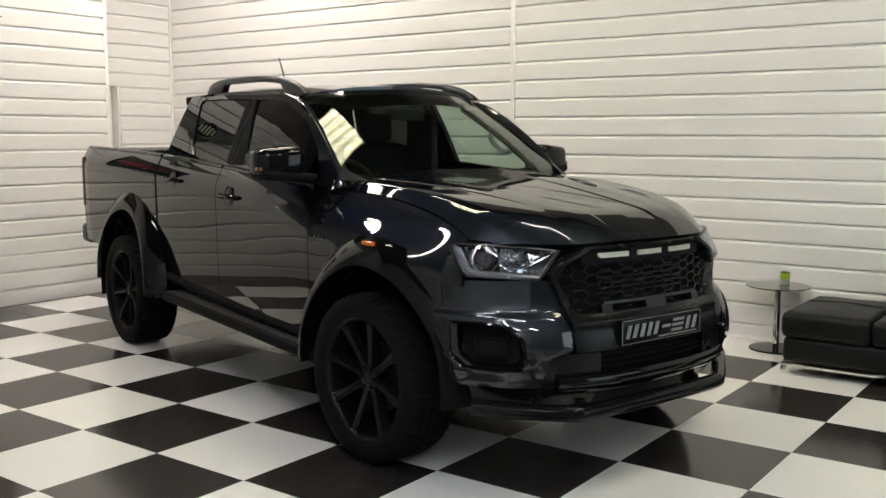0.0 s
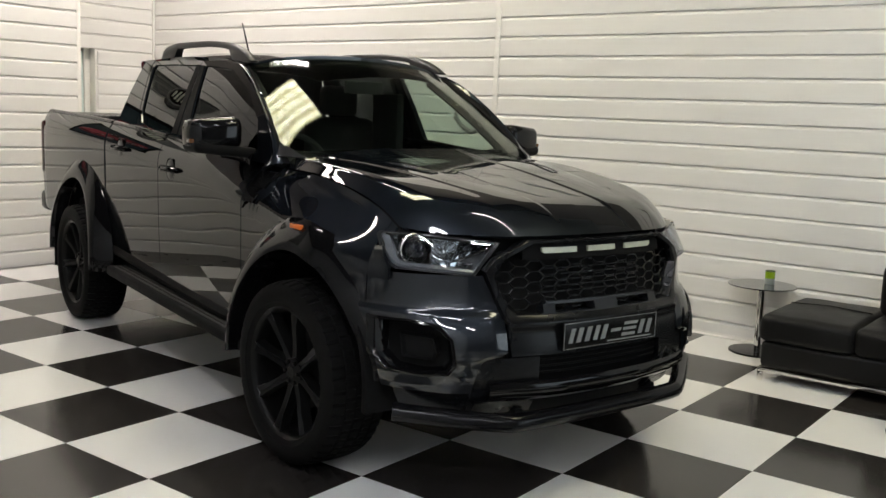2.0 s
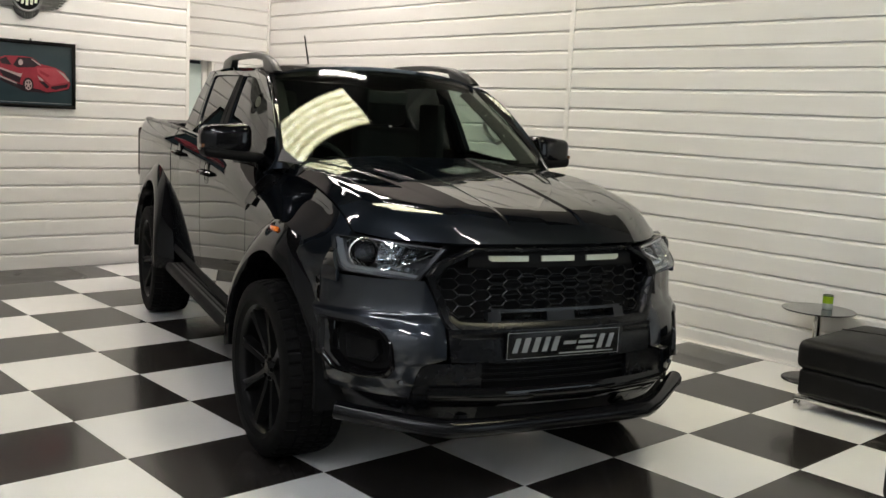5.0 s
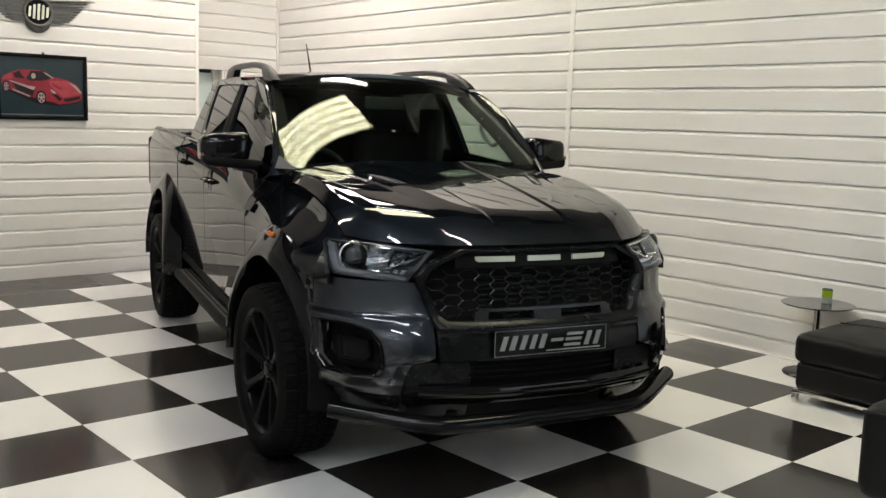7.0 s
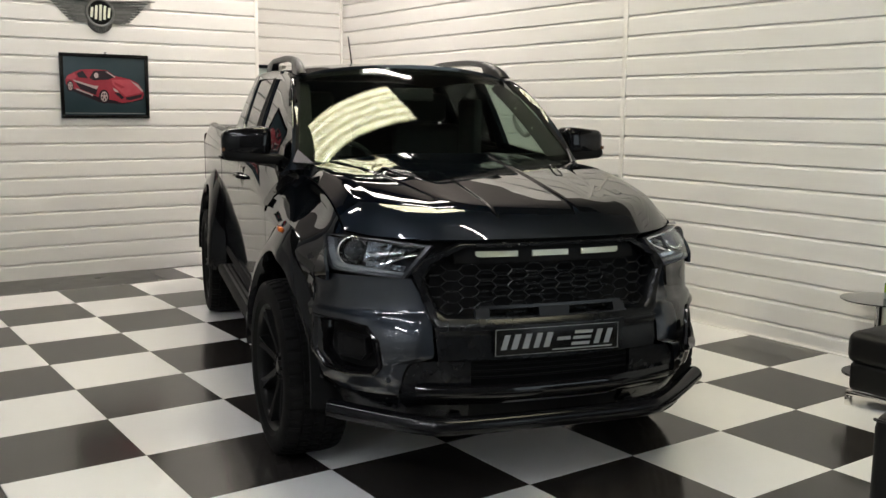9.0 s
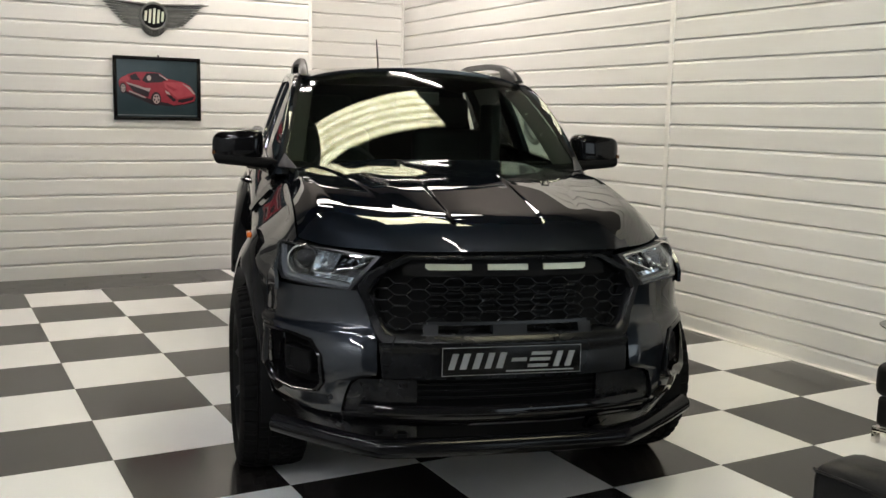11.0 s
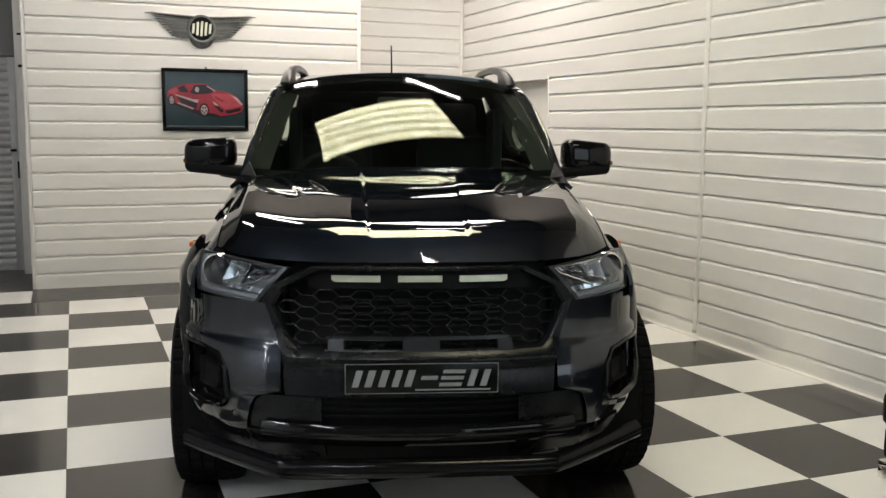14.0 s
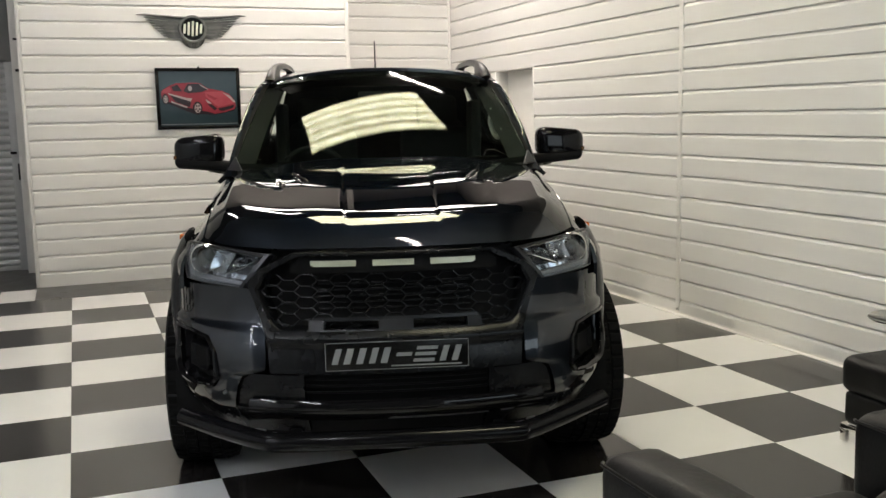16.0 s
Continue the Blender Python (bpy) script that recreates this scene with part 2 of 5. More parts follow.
def sweep(path, radius, n=10, bm=None, flat=1.0, caps=True, up=Vector((0, 0, 1))):
    """A tube along path; radius may be a list; flat squeezes it along up."""
    own = bmesh.new()
    path = [Vector(p) for p in path]
    rings = []
    for i, p in enumerate(path):
        d = (path[min(i + 1, len(path) - 1)] - path[max(i - 1, 0)]).normalized()
        side = d.cross(up).normalized()
        top = side.cross(d).normalized()
        r = radius[i] if isinstance(radius, (list, tuple)) else radius
        rings.append([own.verts.new(p + side * r * math.cos(2 * math.pi * k / n) + top * r * flat * math.sin(2 * math.pi * k / n)) for k in range(n)])
    for a, b in zip(rings, rings[1:]):
        for k in range(n):
            own.faces.new((a[k], a[(k + 1) % n], b[(k + 1) % n], b[k]))
    if caps:
        own.faces.new(rings[0][::-1])
        own.faces.new(rings[-1])
    return merge(bm, own)


def smooth_path(points, n=8):
    """Catmull-Rom through the points."""
    p = [Vector(q) for q in points]
    p = [2 * p[0] - p[1]] + p + [2 * p[-1] - p[-2]]
    out = []
    for i in range(1, len(p) - 2):
        for k in range(n):
            t = k / n
            out.append(0.5 * (2 * p[i] + (p[i + 1] - p[i - 1]) * t + (2 * p[i - 1] - 5 * p[i] + 4 * p[i + 1] - p[i + 2]) * t * t + (3 * p[i] - p[i - 1] - 3 * p[i + 1] + p[i + 2]) * t ** 3))
    return out + [p[-2]]


def curve(x, pts):
    """A smooth monotone curve through (x, value) pairs, clamped at its ends."""
    if x <= pts[0][0]:
        return pts[0][1]
    if x >= pts[-1][0]:
        return pts[-1][1]
    h = [b[0] - a[0] for a, b in zip(pts, pts[1:])]
    d = [(b[1] - a[1]) / (b[0] - a[0]) for a, b in zip(pts, pts[1:])]
    m = [d[0]] + [0 if a * b <= 0 else 2 * a * b / (a + b) for a, b in zip(d, d[1:])] + [d[-1]]
    i = next(k for k in range(len(h)) if x <= pts[k + 1][0])
    t = (x - pts[i][0]) / h[i]
    return ((2 * t ** 3 - 3 * t * t + 1) * pts[i][1] + (t ** 3 - 2 * t * t + t) * h[i] * m[i] + (3 * t * t - 2 * t ** 3) * pts[i + 1][1] + (t ** 3 - t * t) * h[i] * m[i + 1])


def patch(rows, thick=0.012, core=(-1.6, 0, 0.9), bm=None):
    """A sheet through a grid of points, with thickness towards core and closed rims."""
    own = bmesh.new()
    g = [[own.verts.new(p) for p in row] for row in rows]
    for a, b in zip(g, g[1:]):
        for k in range(len(a) - 1):
            own.faces.new((a[k], a[k + 1], b[k + 1], b[k]))
    own.normal_update()
    c = Vector(core)
    back = []
    for row in g:
        line = []
        for v in row:
            nrm = v.normal if v.normal.dot(v.co - c) > 0 else -v.normal
            line.append(own.verts.new(v.co - nrm * thick))
        back.append(line)
    for a, b in zip(back, back[1:]):
        for k in range(len(a) - 1):
            own.faces.new((a[k], b[k], b[k + 1], a[k + 1]))
    for a, b in ((g[0], back[0]), (g[-1], back[-1])):
        for k in range(len(a) - 1):
            own.faces.new((a[k], a[k + 1], b[k + 1], b[k]))
    for e in (0, -1):
        for i in range(len(g) - 1):
            own.faces.new((g[i][e], g[i + 1][e], back[i + 1][e], back[i][e]))
    return merge(bm, own)


def loops(rings, bm=None, fill=False):
    """Joins closed rings of points, one after the other; fill closes the last."""
    own = bmesh.new()
    g = [[own.verts.new(p) for p in r] for r in rings]
    for a, b in zip(g, g[1:]):
        for k in range(len(a)):
            own.faces.new((a[k], a[(k + 1) % len(a)], b[(k + 1) % len(a)], b[k]))
    if fill:
        own.faces.new(g[-1])
    return merge(bm, own)


def divide(corners, n=4, closed=True):
    """Points along a polygon, n to a side."""
    c = [Vector(p) for p in corners]
    out = []
    last = len(c) if closed else len(c) - 1
    for i in range(last):
        for k in range(n):
            out.append(c[i].lerp(c[(i + 1) % len(c)], k / n))
    return out if closed else out + [c[-1]]


def inside(p, poly):
    hit = False
    for i in range(len(poly)):
        (x1, y1), (x2, y2) = poly[i], poly[i - 1]
        if (y1 > p[1]) != (y2 > p[1]) and p[0] < (x2 - x1) * (p[1] - y1) / (y2 - y1) + x1:
            hit = not hit
    return hit


def prism(poly, place, depth, bm=None):
    """A flat piece of outline poly; place turns (u, v, d) into a point."""
    own = bmesh.new()
    a = [own.verts.new(place(u, v, 0.0)) for u, v in poly]
    b = [own.verts.new(place(u, v, depth)) for u, v in poly]
    own.faces.new(a)
    own.faces.new(b[::-1])
    for i in range(len(a)):
        own.faces.new((a[i], b[i], b[(i + 1) % len(a)], a[(i + 1) % len(a)]))
    return merge(bm, own)


# ---- the room ----
LONG_Y, END_X, BACK_X, CEIL = 3.686, -5.57, -6.54, 4.50
EAST, SOUTH, CLAD, END_CLAD = 6.6, -6.0, 3.05, 2.85


def structure(name, bm, mat, label, category, smooth=0):
    ob = finish(new(name, bpy.data.meshes.new(name)), bm, mat, smooth)
    return tagged(ob, label, category, kind="structure")


floor = structure("floor", box(-7.6, EAST, SOUTH, 3.9, -0.12, -0.008), M_GROUT, "black and white chequered floor of glossy square tiles", "floor")
upper = box(BACK_X - 0.2, EAST, LONG_Y + 0.03, LONG_Y + 0.2, CLAD, CEIL)
box(BACK_X - 0.2, END_X - 0.03, -0.895, 2.18, END_CLAD, CEIL, bm=upper)
box(BACK_X - 0.2, BACK_X - 0.02, 2.181, LONG_Y + 0.029, CLAD, CEIL, bm=upper)
structure("wall_upper", upper, M_UPPER, "dark wall above the white cladding", "wall")
bm = box(BACK_X - 0.2, -5.26, LONG_Y + 0.016, LONG_Y + 0.2, -0.01, CLAD)
box(-5.26, -4.335, LONG_Y + 0.016, LONG_Y + 0.2, 2.0, CLAD, bm=bm)
box(-4.335, EAST, LONG_Y + 0.016, LONG_Y + 0.2, -0.01, CLAD, bm=bm)
wall_north = structure("wall_north", bm, M_TRIM, "white wall clad in horizontal plastic shiplap boards", "wall")
bm = box(BACK_X + 0.016, END_X - 0.016, -0.895, 2.18, -0.01, END_CLAD)
wall_west = structure("wall_west", bm, M_TRIM, "white end wall clad in horizontal shiplap boards, standing forward", "wall")
bm = box(BACK_X - 0.2, BACK_X - 0.016, 2.18, 2.24, -0.01, CLAD)
box(BACK_X - 0.2, BACK_X - 0.016, 2.24, 2.985, 2.06, CLAD, bm=bm)
box(BACK_X - 0.2, BACK_X - 0.016, 2.985, LONG_Y, -0.01, CLAD, bm=bm)
wall_recess = structure("wall_recess", bm, M_TRIM, "white recessed wall clad in shiplap boards with a doorway", "wall")
structure("wall_south", box(-7.6, EAST, SOUTH - 0.2, SOUTH, -0.01, CEIL), M_PLASTER, "plain painted wall", "wall")
bm = box(EAST, EAST + 0.2, SOUTH, 0.2, -0.01, CEIL)
box(EAST, EAST + 0.2, 3.4, 3.9, -0.01, CEIL, bm=bm)
box(EAST, EAST + 0.2, 0.2, 3.4, -0.01, 0.30, bm=bm)
box(EAST, EAST + 0.2, 0.2, 3.4, 2.80, CEIL, bm=bm)
structure("wall_east", bm, M_DARKWALL, "plain dark painted wall with an opening for the added fill window", "wall")


# An added window, out of view: a soft cool fill for the truck's nose.
def make_fill_window(name, count, width, place, glow):
    """Frosted panes in a row along x, their face towards +y."""
    w = thing(name, "wide frosted window added out of view as a cool fill light", "window", place, kind="structure")
    for k in range(count):
        part("pane", box(width * k + 0.012, width * (k + 1) - 0.012, -0.10, -0.08, 0.34, 2.78, 0.003), glow, w, "frosted pane")
    for k in range(count + 1):
        part("mullion", box(width * k - 0.010, width * k + 0.010, -0.14, -0.085, 0.345, 2.775, 0.003), M_TRIM, w)
    part("window_sill", box(0.0, width * count, -0.18, -0.02, 0.301, 0.339, 0.004), M_TRIM, w)
    return w


make_fill_window("fill_window_1", 2, 1.60, pose(EAST, 0.2, 0, 0, 0, 90), M_FILLPANE)
structure("wall_behind_shutter", box(-7.6, -7.4, SOUTH, -0.9, -0.01, CEIL), M_PLASTER, "plain wall behind the shutter", "wall")
ceiling = structure("ceiling", box(-7.6, EAST + 0.2, SOUTH - 0.2, 3.9, CEIL, CEIL + 0.15), M_CEIL, "dark ceiling", "ceiling")

# doorways with their leaves
door_1 = thing("door_1", "white flush door deep in a doorway of the long wall", "door", kind="structure")
part("leaf", box(-5.25, -4.345, LONG_Y + 0.13, LONG_Y + 0.17, 0.0, 1.99, 0.004), M_TRIM, door_1)
part("jamb", box(-5.256, -5.225, LONG_Y - 0.012, LONG_Y + 0.128, 0.0, 1.998, 0.003), M_TRIM, door_1)
part("jamb", box(-4.37, -4.339, LONG_Y - 0.012, LONG_Y + 0.128, 0.0, 1.998, 0.003), M_TRIM, door_1)
part("lintel", box(-5.224, -4.371, LONG_Y - 0.012, LONG_Y + 0.128, 1.965, 1.998, 0.003), M_TRIM, door_1)
door_2 = thing("door_2", "pale glazed door in the recessed end wall", "door", kind="structure")
part("frame", box(BACK_X - 0.15, BACK_X - 0.10, 2.90, 2.98, 0.0, 2.05, 0.004), M_TRIM, door_2)
part("pane", box(BACK_X - 0.14, BACK_X - 0.12, 2.25, 2.898, 0.1, 2.0, 0.003), material("frosted_pane", (0.62, 0.72, 0.70), 0.25), door_2, "pale green frosted pane")
part("jamb", box(BACK_X - 0.099, BACK_X + 0.008, 2.958, 2.983, 0.0, 2.05, 0.003), M_TRIM, door_2)

# trims of the cladding
trims = thing("trim", "white plastic corner and joint strips of the cladding", "trim", kind="structure")
part("joint_strip", box(-1.963, -1.913, LONG_Y - 0.016, LONG_Y + 0.012, 0.05, CLAD - 0.005, 0.004), M_TRIM, trims)
part("corner_strip", box(BACK_X + 0.002, BACK_X + 0.03, LONG_Y - 0.03, LONG_Y - 0.002, 0.0, CLAD - 0.005, 0.004), M_TRIM, trims)
part("edge_strip", box(END_X - 0.06, END_X + 0.006, 2.15, 2.194, 0.0, END_CLAD - 0.005, 0.004), M_TRIM, trims)
part("edge_strip", box(END_X - 0.06, END_X + 0.006, -0.92, -0.885, 0.0, END_CLAD - 0.005, 0.004), M_TRIM, trims)
skirting = thing("baseboard", "white skirting strip along the foot of the wall", "skirting", kind="structure")
own = bmesh.new()
for xa, xb in ((-4.33, EAST - 0.01),):
    ring = [(LONG_Y + 0.01, 0.001), (LONG_Y - 0.030, 0.001), (LONG_Y - 0.029, 0.006), (LONG_Y - 0.016, 0.014), (LONG_Y - 0.012, 0.030), (LONG_Y + 0.01, 0.030)]
    a = [own.verts.new((xa, y, z)) for y, z in ring]
    b = [own.verts.new((xb, y, z)) for y, z in ring]
    own.faces.new(a)
    own.faces.new(b[::-1])
    for i in range(len(a)):
        own.faces.new((a[i], b[i], b[(i + 1) % len(a)], a[(i + 1) % len(a)]))
part("cove", own, M_TRIM, skirting)

# roller shutter in the side opening
shutter = thing("roller_shutter", "closed grey metal roller shutter door in a white frame", "shutter", kind="structure")
slat = bmesh.new()
prof = [(0.0, 0.0), (0.010, 0.006), (0.022, 0.02), (0.026, 0.038), (0.022, 0.056), (0.010, 0.070), (0.0, 0.074)]
for k in range(len(prof) - 1):
    (d0, z0), (d1, z1) = prof[k], prof[k + 1]
    slat.faces.new([slat.verts.new(p) for p in ((d0, -4.4, z0), (d0, -1.10, z0), (d1, -1.10, z1), (d1, -4.4, z1))])
bmesh.ops.remove_doubles(slat, verts=slat.verts, dist=1e-5)
first = part("slat", slat, M_METAL_GREY, shutter, smooth=60)
first.location = (-6.9, 0, 0.04)
for k in range(1, 28):
    o = first.copy()
    scene.collection.objects.link(o)
    o.location = (-6.9, 0, 0.04 + 0.076 * k)
part("bottom_rail", box(-6.91, -6.87, -4.4, -1.10, 0.0, 0.045, 0.004), M_METAL_GREY, shutter)
part("coil_box", box(-7.1, -6.82, -1.75, -0.93, 2.17, CEIL - 0.01, 0.01), material("grey_shutter_box", (0.22, 0.22, 0.22), 0.5), shutter, "grey shutter housing")
part("guide", box(-6.95, -6.84, -1.115, -1.035, 0.0, 2.165, 0.006), M_METAL_GREY, shutter, "pale grey guide rail")
post = part("post", box(-6.62, -6.57, -1.03, -0.93, 0.0, CEIL - 0.01, 0.005), M_TRIM, shutter, "white frame post")
part("seal", box(-6.568, -6.560, -0.955, -0.935, 1.30, 2.06, 0.002), M_MATT, shutter, "black rubber seal strip")
part("bolt", box(-6.836, -6.80, -1.12, -1.06, 1.22, 1.245, 0.003), M_MATT, shutter, "black slide bolt")
part("bolt", box(-6.836, -6.81, -1.06, -1.04, 0.95, 1.12, 0.003), M_MATT, shutter, "black slide bolt")
part("hinge", box(-6.569, -6.556, -1.0, -0.955, 2.05, 2.075, 0.002), M_MATT, shutter)
part("hinge", box(-6.569, -6.556, -1.0, -0.955, 2.36, 2.38, 0.002), M_MATT, shutter)


# ---- ceiling lights ----
def batten(length, tubes, glow):
    """A fitting about its middle, with one or two tubes."""
    t = thing("strip_light", "white %s fluorescent strip light, lit, fixed to the dark ceiling" % ("twin" if tubes > 1 else "single"), "ceiling light", group="ceiling strip lights")
    part("body", box(-length / 2, length / 2, -0.05 * tubes, 0.05 * tubes, -0.05, 0.0, 0.006), M_TRIM, t)
    for y in (-0.055, 0.055) if tubes > 1 else (0.0,):
        part("tube", sweep([(-length / 2 + 0.04, y, -0.072), (length / 2 - 0.04, y, -0.072)], 0.019, 12), glow, t, "glowing white fluorescent tube")
        for s in (-1, 1):
            part("lamp_holder", box(s * (length / 2 - 0.02) - 0.02, s * (length / 2 - 0.02) + 0.02, y - 0.02, y + 0.02, -0.1, -0.05, 0.004), M_TRIM, t)
    return t


LIGHTS = [(1.3, 2, -4.10, 0.46, 24.0), (0.8, 1, -2.47, 2.09, 58.5), (1.5, 2, -3.6, -1.6, 0), (1.5, 1, 0.9, 1.0, 0)]
# Battens added out of view to brighten floor, walls and nose with cool light.
COOL_FILL = [(1.5, 2, 0.6, -2.2, 0), (1.5, 2, 4.2, -1.2, 0), (1.5, 2, 2.6, -3.3, 0), (1.5, 2, 5.2, -4.0, 0), (1.5, 2, 3.4, -5.2, 0)]
for length, tubes, x, y, turn in LIGHTS:
    batten(length, tubes, M_TUBE).matrix_basis = pose(x, y, CEIL - 0.002, 0, 0, turn)
for length, tubes, x, y, turn in COOL_FILL:
    batten(length, tubes, M_TUBEFILL).matrix_basis = pose(x, y, CEIL - 0.002, 0, 0, turn)


def panel_light(length, width):
    """A fitting with one flat glowing diffuser."""
    t = thing("panel_light", "white panel light with a glowing diffuser on the dark ceiling", "ceiling light", group="ceiling panel lights")
    part("body", box(-length / 2, length / 2, -width / 2, width / 2, -0.06, 0.0, 0.006), M_TRIM, t)
    part("diffuser", box(-length / 2 + 0.015, length / 2 - 0.015, -width / 2 + 0.015, width / 2 - 0.015, -0.075, -0.061, 0.004), M_DIFFUSER, t, "glowing white diffuser")
    return t


for length, width, x, y, turn in ((1.7, 0.50, -4.98, 1.15, 80), (1.5, 0.95, -4.35, 2.75, 35)):
    panel_light(length, width).matrix_basis = pose(x, y, CEIL - 0.002, 0, 0, turn)


# ribbed rooflights
def make_rooflight(dx, dy, ribs=5):
    """A ribbed sheet dx by dy about its middle, hung in a dark frame."""
    r = thing("rooflight", "glowing cream ribbed plastic rooflight sheet in the dark ceiling", "rooflight", group="ceiling rooflights")
    part("backing", box(-dx / 2, dx / 2, -dy / 2, dy / 2, -0.020, -0.002), M_ROOFDIM, r, "dimmer overlap of the sheets")
    pitch = dx / ribs
    for k in range(ribs):
        xa = -dx / 2 + pitch * k + 0.035
        rows = []
        for i in range(9):
            x = xa + (pitch - 0.07) * i / 8
            z = -0.024 - 0.03 * math.sin(math.pi * i / 8)
            rows.append([(x, -dy / 2 + 0.01, z), (x, 0, z), (x, dy / 2 - 0.01, z)])
        part("rib", patch(rows, 0.003, core=(0, 0, 20)), M_ROOFLIGHT, r)
    for s in (-1, 1):
        part("frame_side", box(s * (dx / 2 + 0.02) - 0.02, s * (dx / 2 + 0.02) + 0.02, -dy / 2 - 0.04, dy / 2 + 0.04, -0.06, 0.0, 0.004), M_CEIL, r)
        part("frame_end", box(-dx / 2, dx / 2, s * (dy / 2 + 0.02) - 0.02, s * (dy / 2 + 0.02) + 0.02, -0.06, 0.0, 0.004), M_CEIL, r)
    return r


rooflight = make_rooflight(1.05, 1.54)
rooflight.matrix_basis = pose(-1.68, 1.20, CEIL - 0.002)
for x, y in ((2.6, 1.2),):
    copy_thing(rooflight, pose(x, y, CEIL - 0.002))


# ---- the pickup truck ----
truck = thing("pickup_truck", "dark grey metallic double-cab pickup truck with black wheels and trim", "pickup truck", pose(-0.0885, 0.8125, 0, 0, 0, -16.3))
ARCH_F, ARCH_R = (0.0, 0.42), (-3.2, 0.46)
HOOD_Y = 0.742

HALF = [(-4.40, 0.862), (-4.2, 0.88), (-3.2, 0.897), (-2.7, 0.897), (-1.7, 0.893), (-0.6, 0.893), (0.0, 0.905), (0.25, 0.897), (0.46, 0.855)]
BELT = [(-4.42, 1.405), (-3.5, 1.39), (-2.7, 1.365), (-1.7, 1.315), (-0.62, 1.240), (-0.475, 1.234), (-0.2, 1.226), (0.0, 1.208), (0.25, 1.166), (0.4, 1.122), (0.507, 1.074)]


def step(d, w):
    """0 below -w, 1 above w, smooth between."""
    t = min(max((d + w) / (2 * w), 0), 1)
    return t * t * (3 - 2 * t)


def half(x, z):
    """Half the body's width at x and height z."""
    a = curve(x, HALF)
    top = curve(x, BELT)
    shoulder = top - 0.15 - 0.065 * step(x + 0.5, 0.4) + 0.04 * step(x - 0.40, 0.2)
    drop = 0.053 + (a - HOOD_Y - 0.054) * step(x + 0.78, 0.42)
    if z > shoulder:
        p = (z - shoulder) / (top - shoulder)
        plain = p ** (2.0 - 0.65 * step(x + 0.65, 0.45))
        shelf = step(min(p / 0.9, 1) ** 0.85 - 0.5, 0.5)
        return a - drop * (plain + 0.62 * (shelf - plain) * step(x + 0.35, 0.30) * (1 - step(x - 0.36, 0.14)))
    low = (shoulder - z) / 0.62
    return a - 0.003 * math.sin(min(low, 1) * math.pi) ** 2 * curve(x, [(-2.9, 0.3), (-2.5, 1), (-0.8, 1), (-0.5, 0.2)]) - 0.045 * max(0, low - 0.45) ** 1.6


def side_panel(s, xs, low, top, n=18):
    rows = []
    for x in xs:
        za, zb = low(x), top(x)
        rows.append([Vector((x, s * half(x, za + (zb - za) * k / n), za + (zb - za) * k / n)) for k in range(n + 1)])
    return patch(rows, 0.014)


def arch(x, centre, r, sill):
    d = r * r - (x - centre[0]) ** 2
    return max(sill, centre[1] + math.sqrt(d)) if d > 0 else sill


def spread(a, b, n):
    return [a + (b - a) * i / n for i in range(n + 1)]


def sill(x):
    return curve(x, [(-4.4, 0.66), (-2.6, 0.585), (-0.6, 0.50), (0.5, 0.5)])


def green(x, z):
    """Half-width of the cab's upper sides."""
    d = z - 1.32
    return 0.812 - 0.30 * d - 0.16 * d * abs(d) - 0.050 * max(0, (x + 1.35) / 0.85) ** 2.4


FRONT_FRAME = [(-0.500, 1.245), (-0.590, 1.39), (-0.800, 1.560), (-1.13, 1.722), (-1.42, 1.752), (-1.66, 1.757), (-1.648, 1.55), (-1.642, 1.316), (-1.25, 1.290), (-0.85, 1.262)]
FRONT_PANE = [(-0.650, 1.292), (-0.735, 1.445), (-0.920, 1.590), (-1.19, 1.695), (-1.42, 1.718), (-1.600, 1.724), (-1.555, 1.53), (-1.510, 1.342), (-1.25, 1.322), (-0.90, 1.300)]
REAR_FRAME = [(-1.650, 1.318), (-1.656, 1.55), (-1.668, 1.757), (-2.10, 1.768), (-2.43, 1.768), (-2.475, 1.742), (-2.425, 1.570), (-2.378, 1.425), (-2.325, 1.362), (-2.10, 1.340)]
REAR_PANE = [(-1.738, 1.344), (-1.730, 1.55), (-1.718, 1.730), (-2.10, 1.741), (-2.405, 1.741), (-2.432, 1.720), (-2.385, 1.570), (-2.337, 1.438), (-2.285, 1.385), (-2.15, 1.362)]


def ring_side(s, outer, inner, mat, name, parent):
    def pt(p, d):
        return Vector((p[0], s * (green(p[0], p[1]) - d), p[1]))
    o, i = divide([(*p, 0) for p in outer], 3), divide([(*p, 0) for p in inner], 3)
    return part(name, loops([[pt(p, 0.03) for p in o], [pt(p, 0.0) for p in o], [pt(p, 0.0) for p in i], [pt(p, 0.03) for p in i]]), mat, parent)


def pane_side(s, inner, mat, parent, label):
    own = bmesh.new()
    c = Vector((sum(p[0] for p in inner) / len(inner), sum(p[1] for p in inner) / len(inner), 0))
    edge = divide([(*p, 0) for p in inner], 4)
    rings = []
    for f in (1.015, 0.8, 0.55, 0.3, 0.1):
        rings.append([])
        for p in edge:
            q = c + (p - c) * f
            rings[-1].append(Vector((q.x, s * (green(q.x, q.y) - 0.010), q.y)))
    loops(rings, own, True)
    ob = part("window_pane", own, mat, parent, label, smooth=60)
    return ob


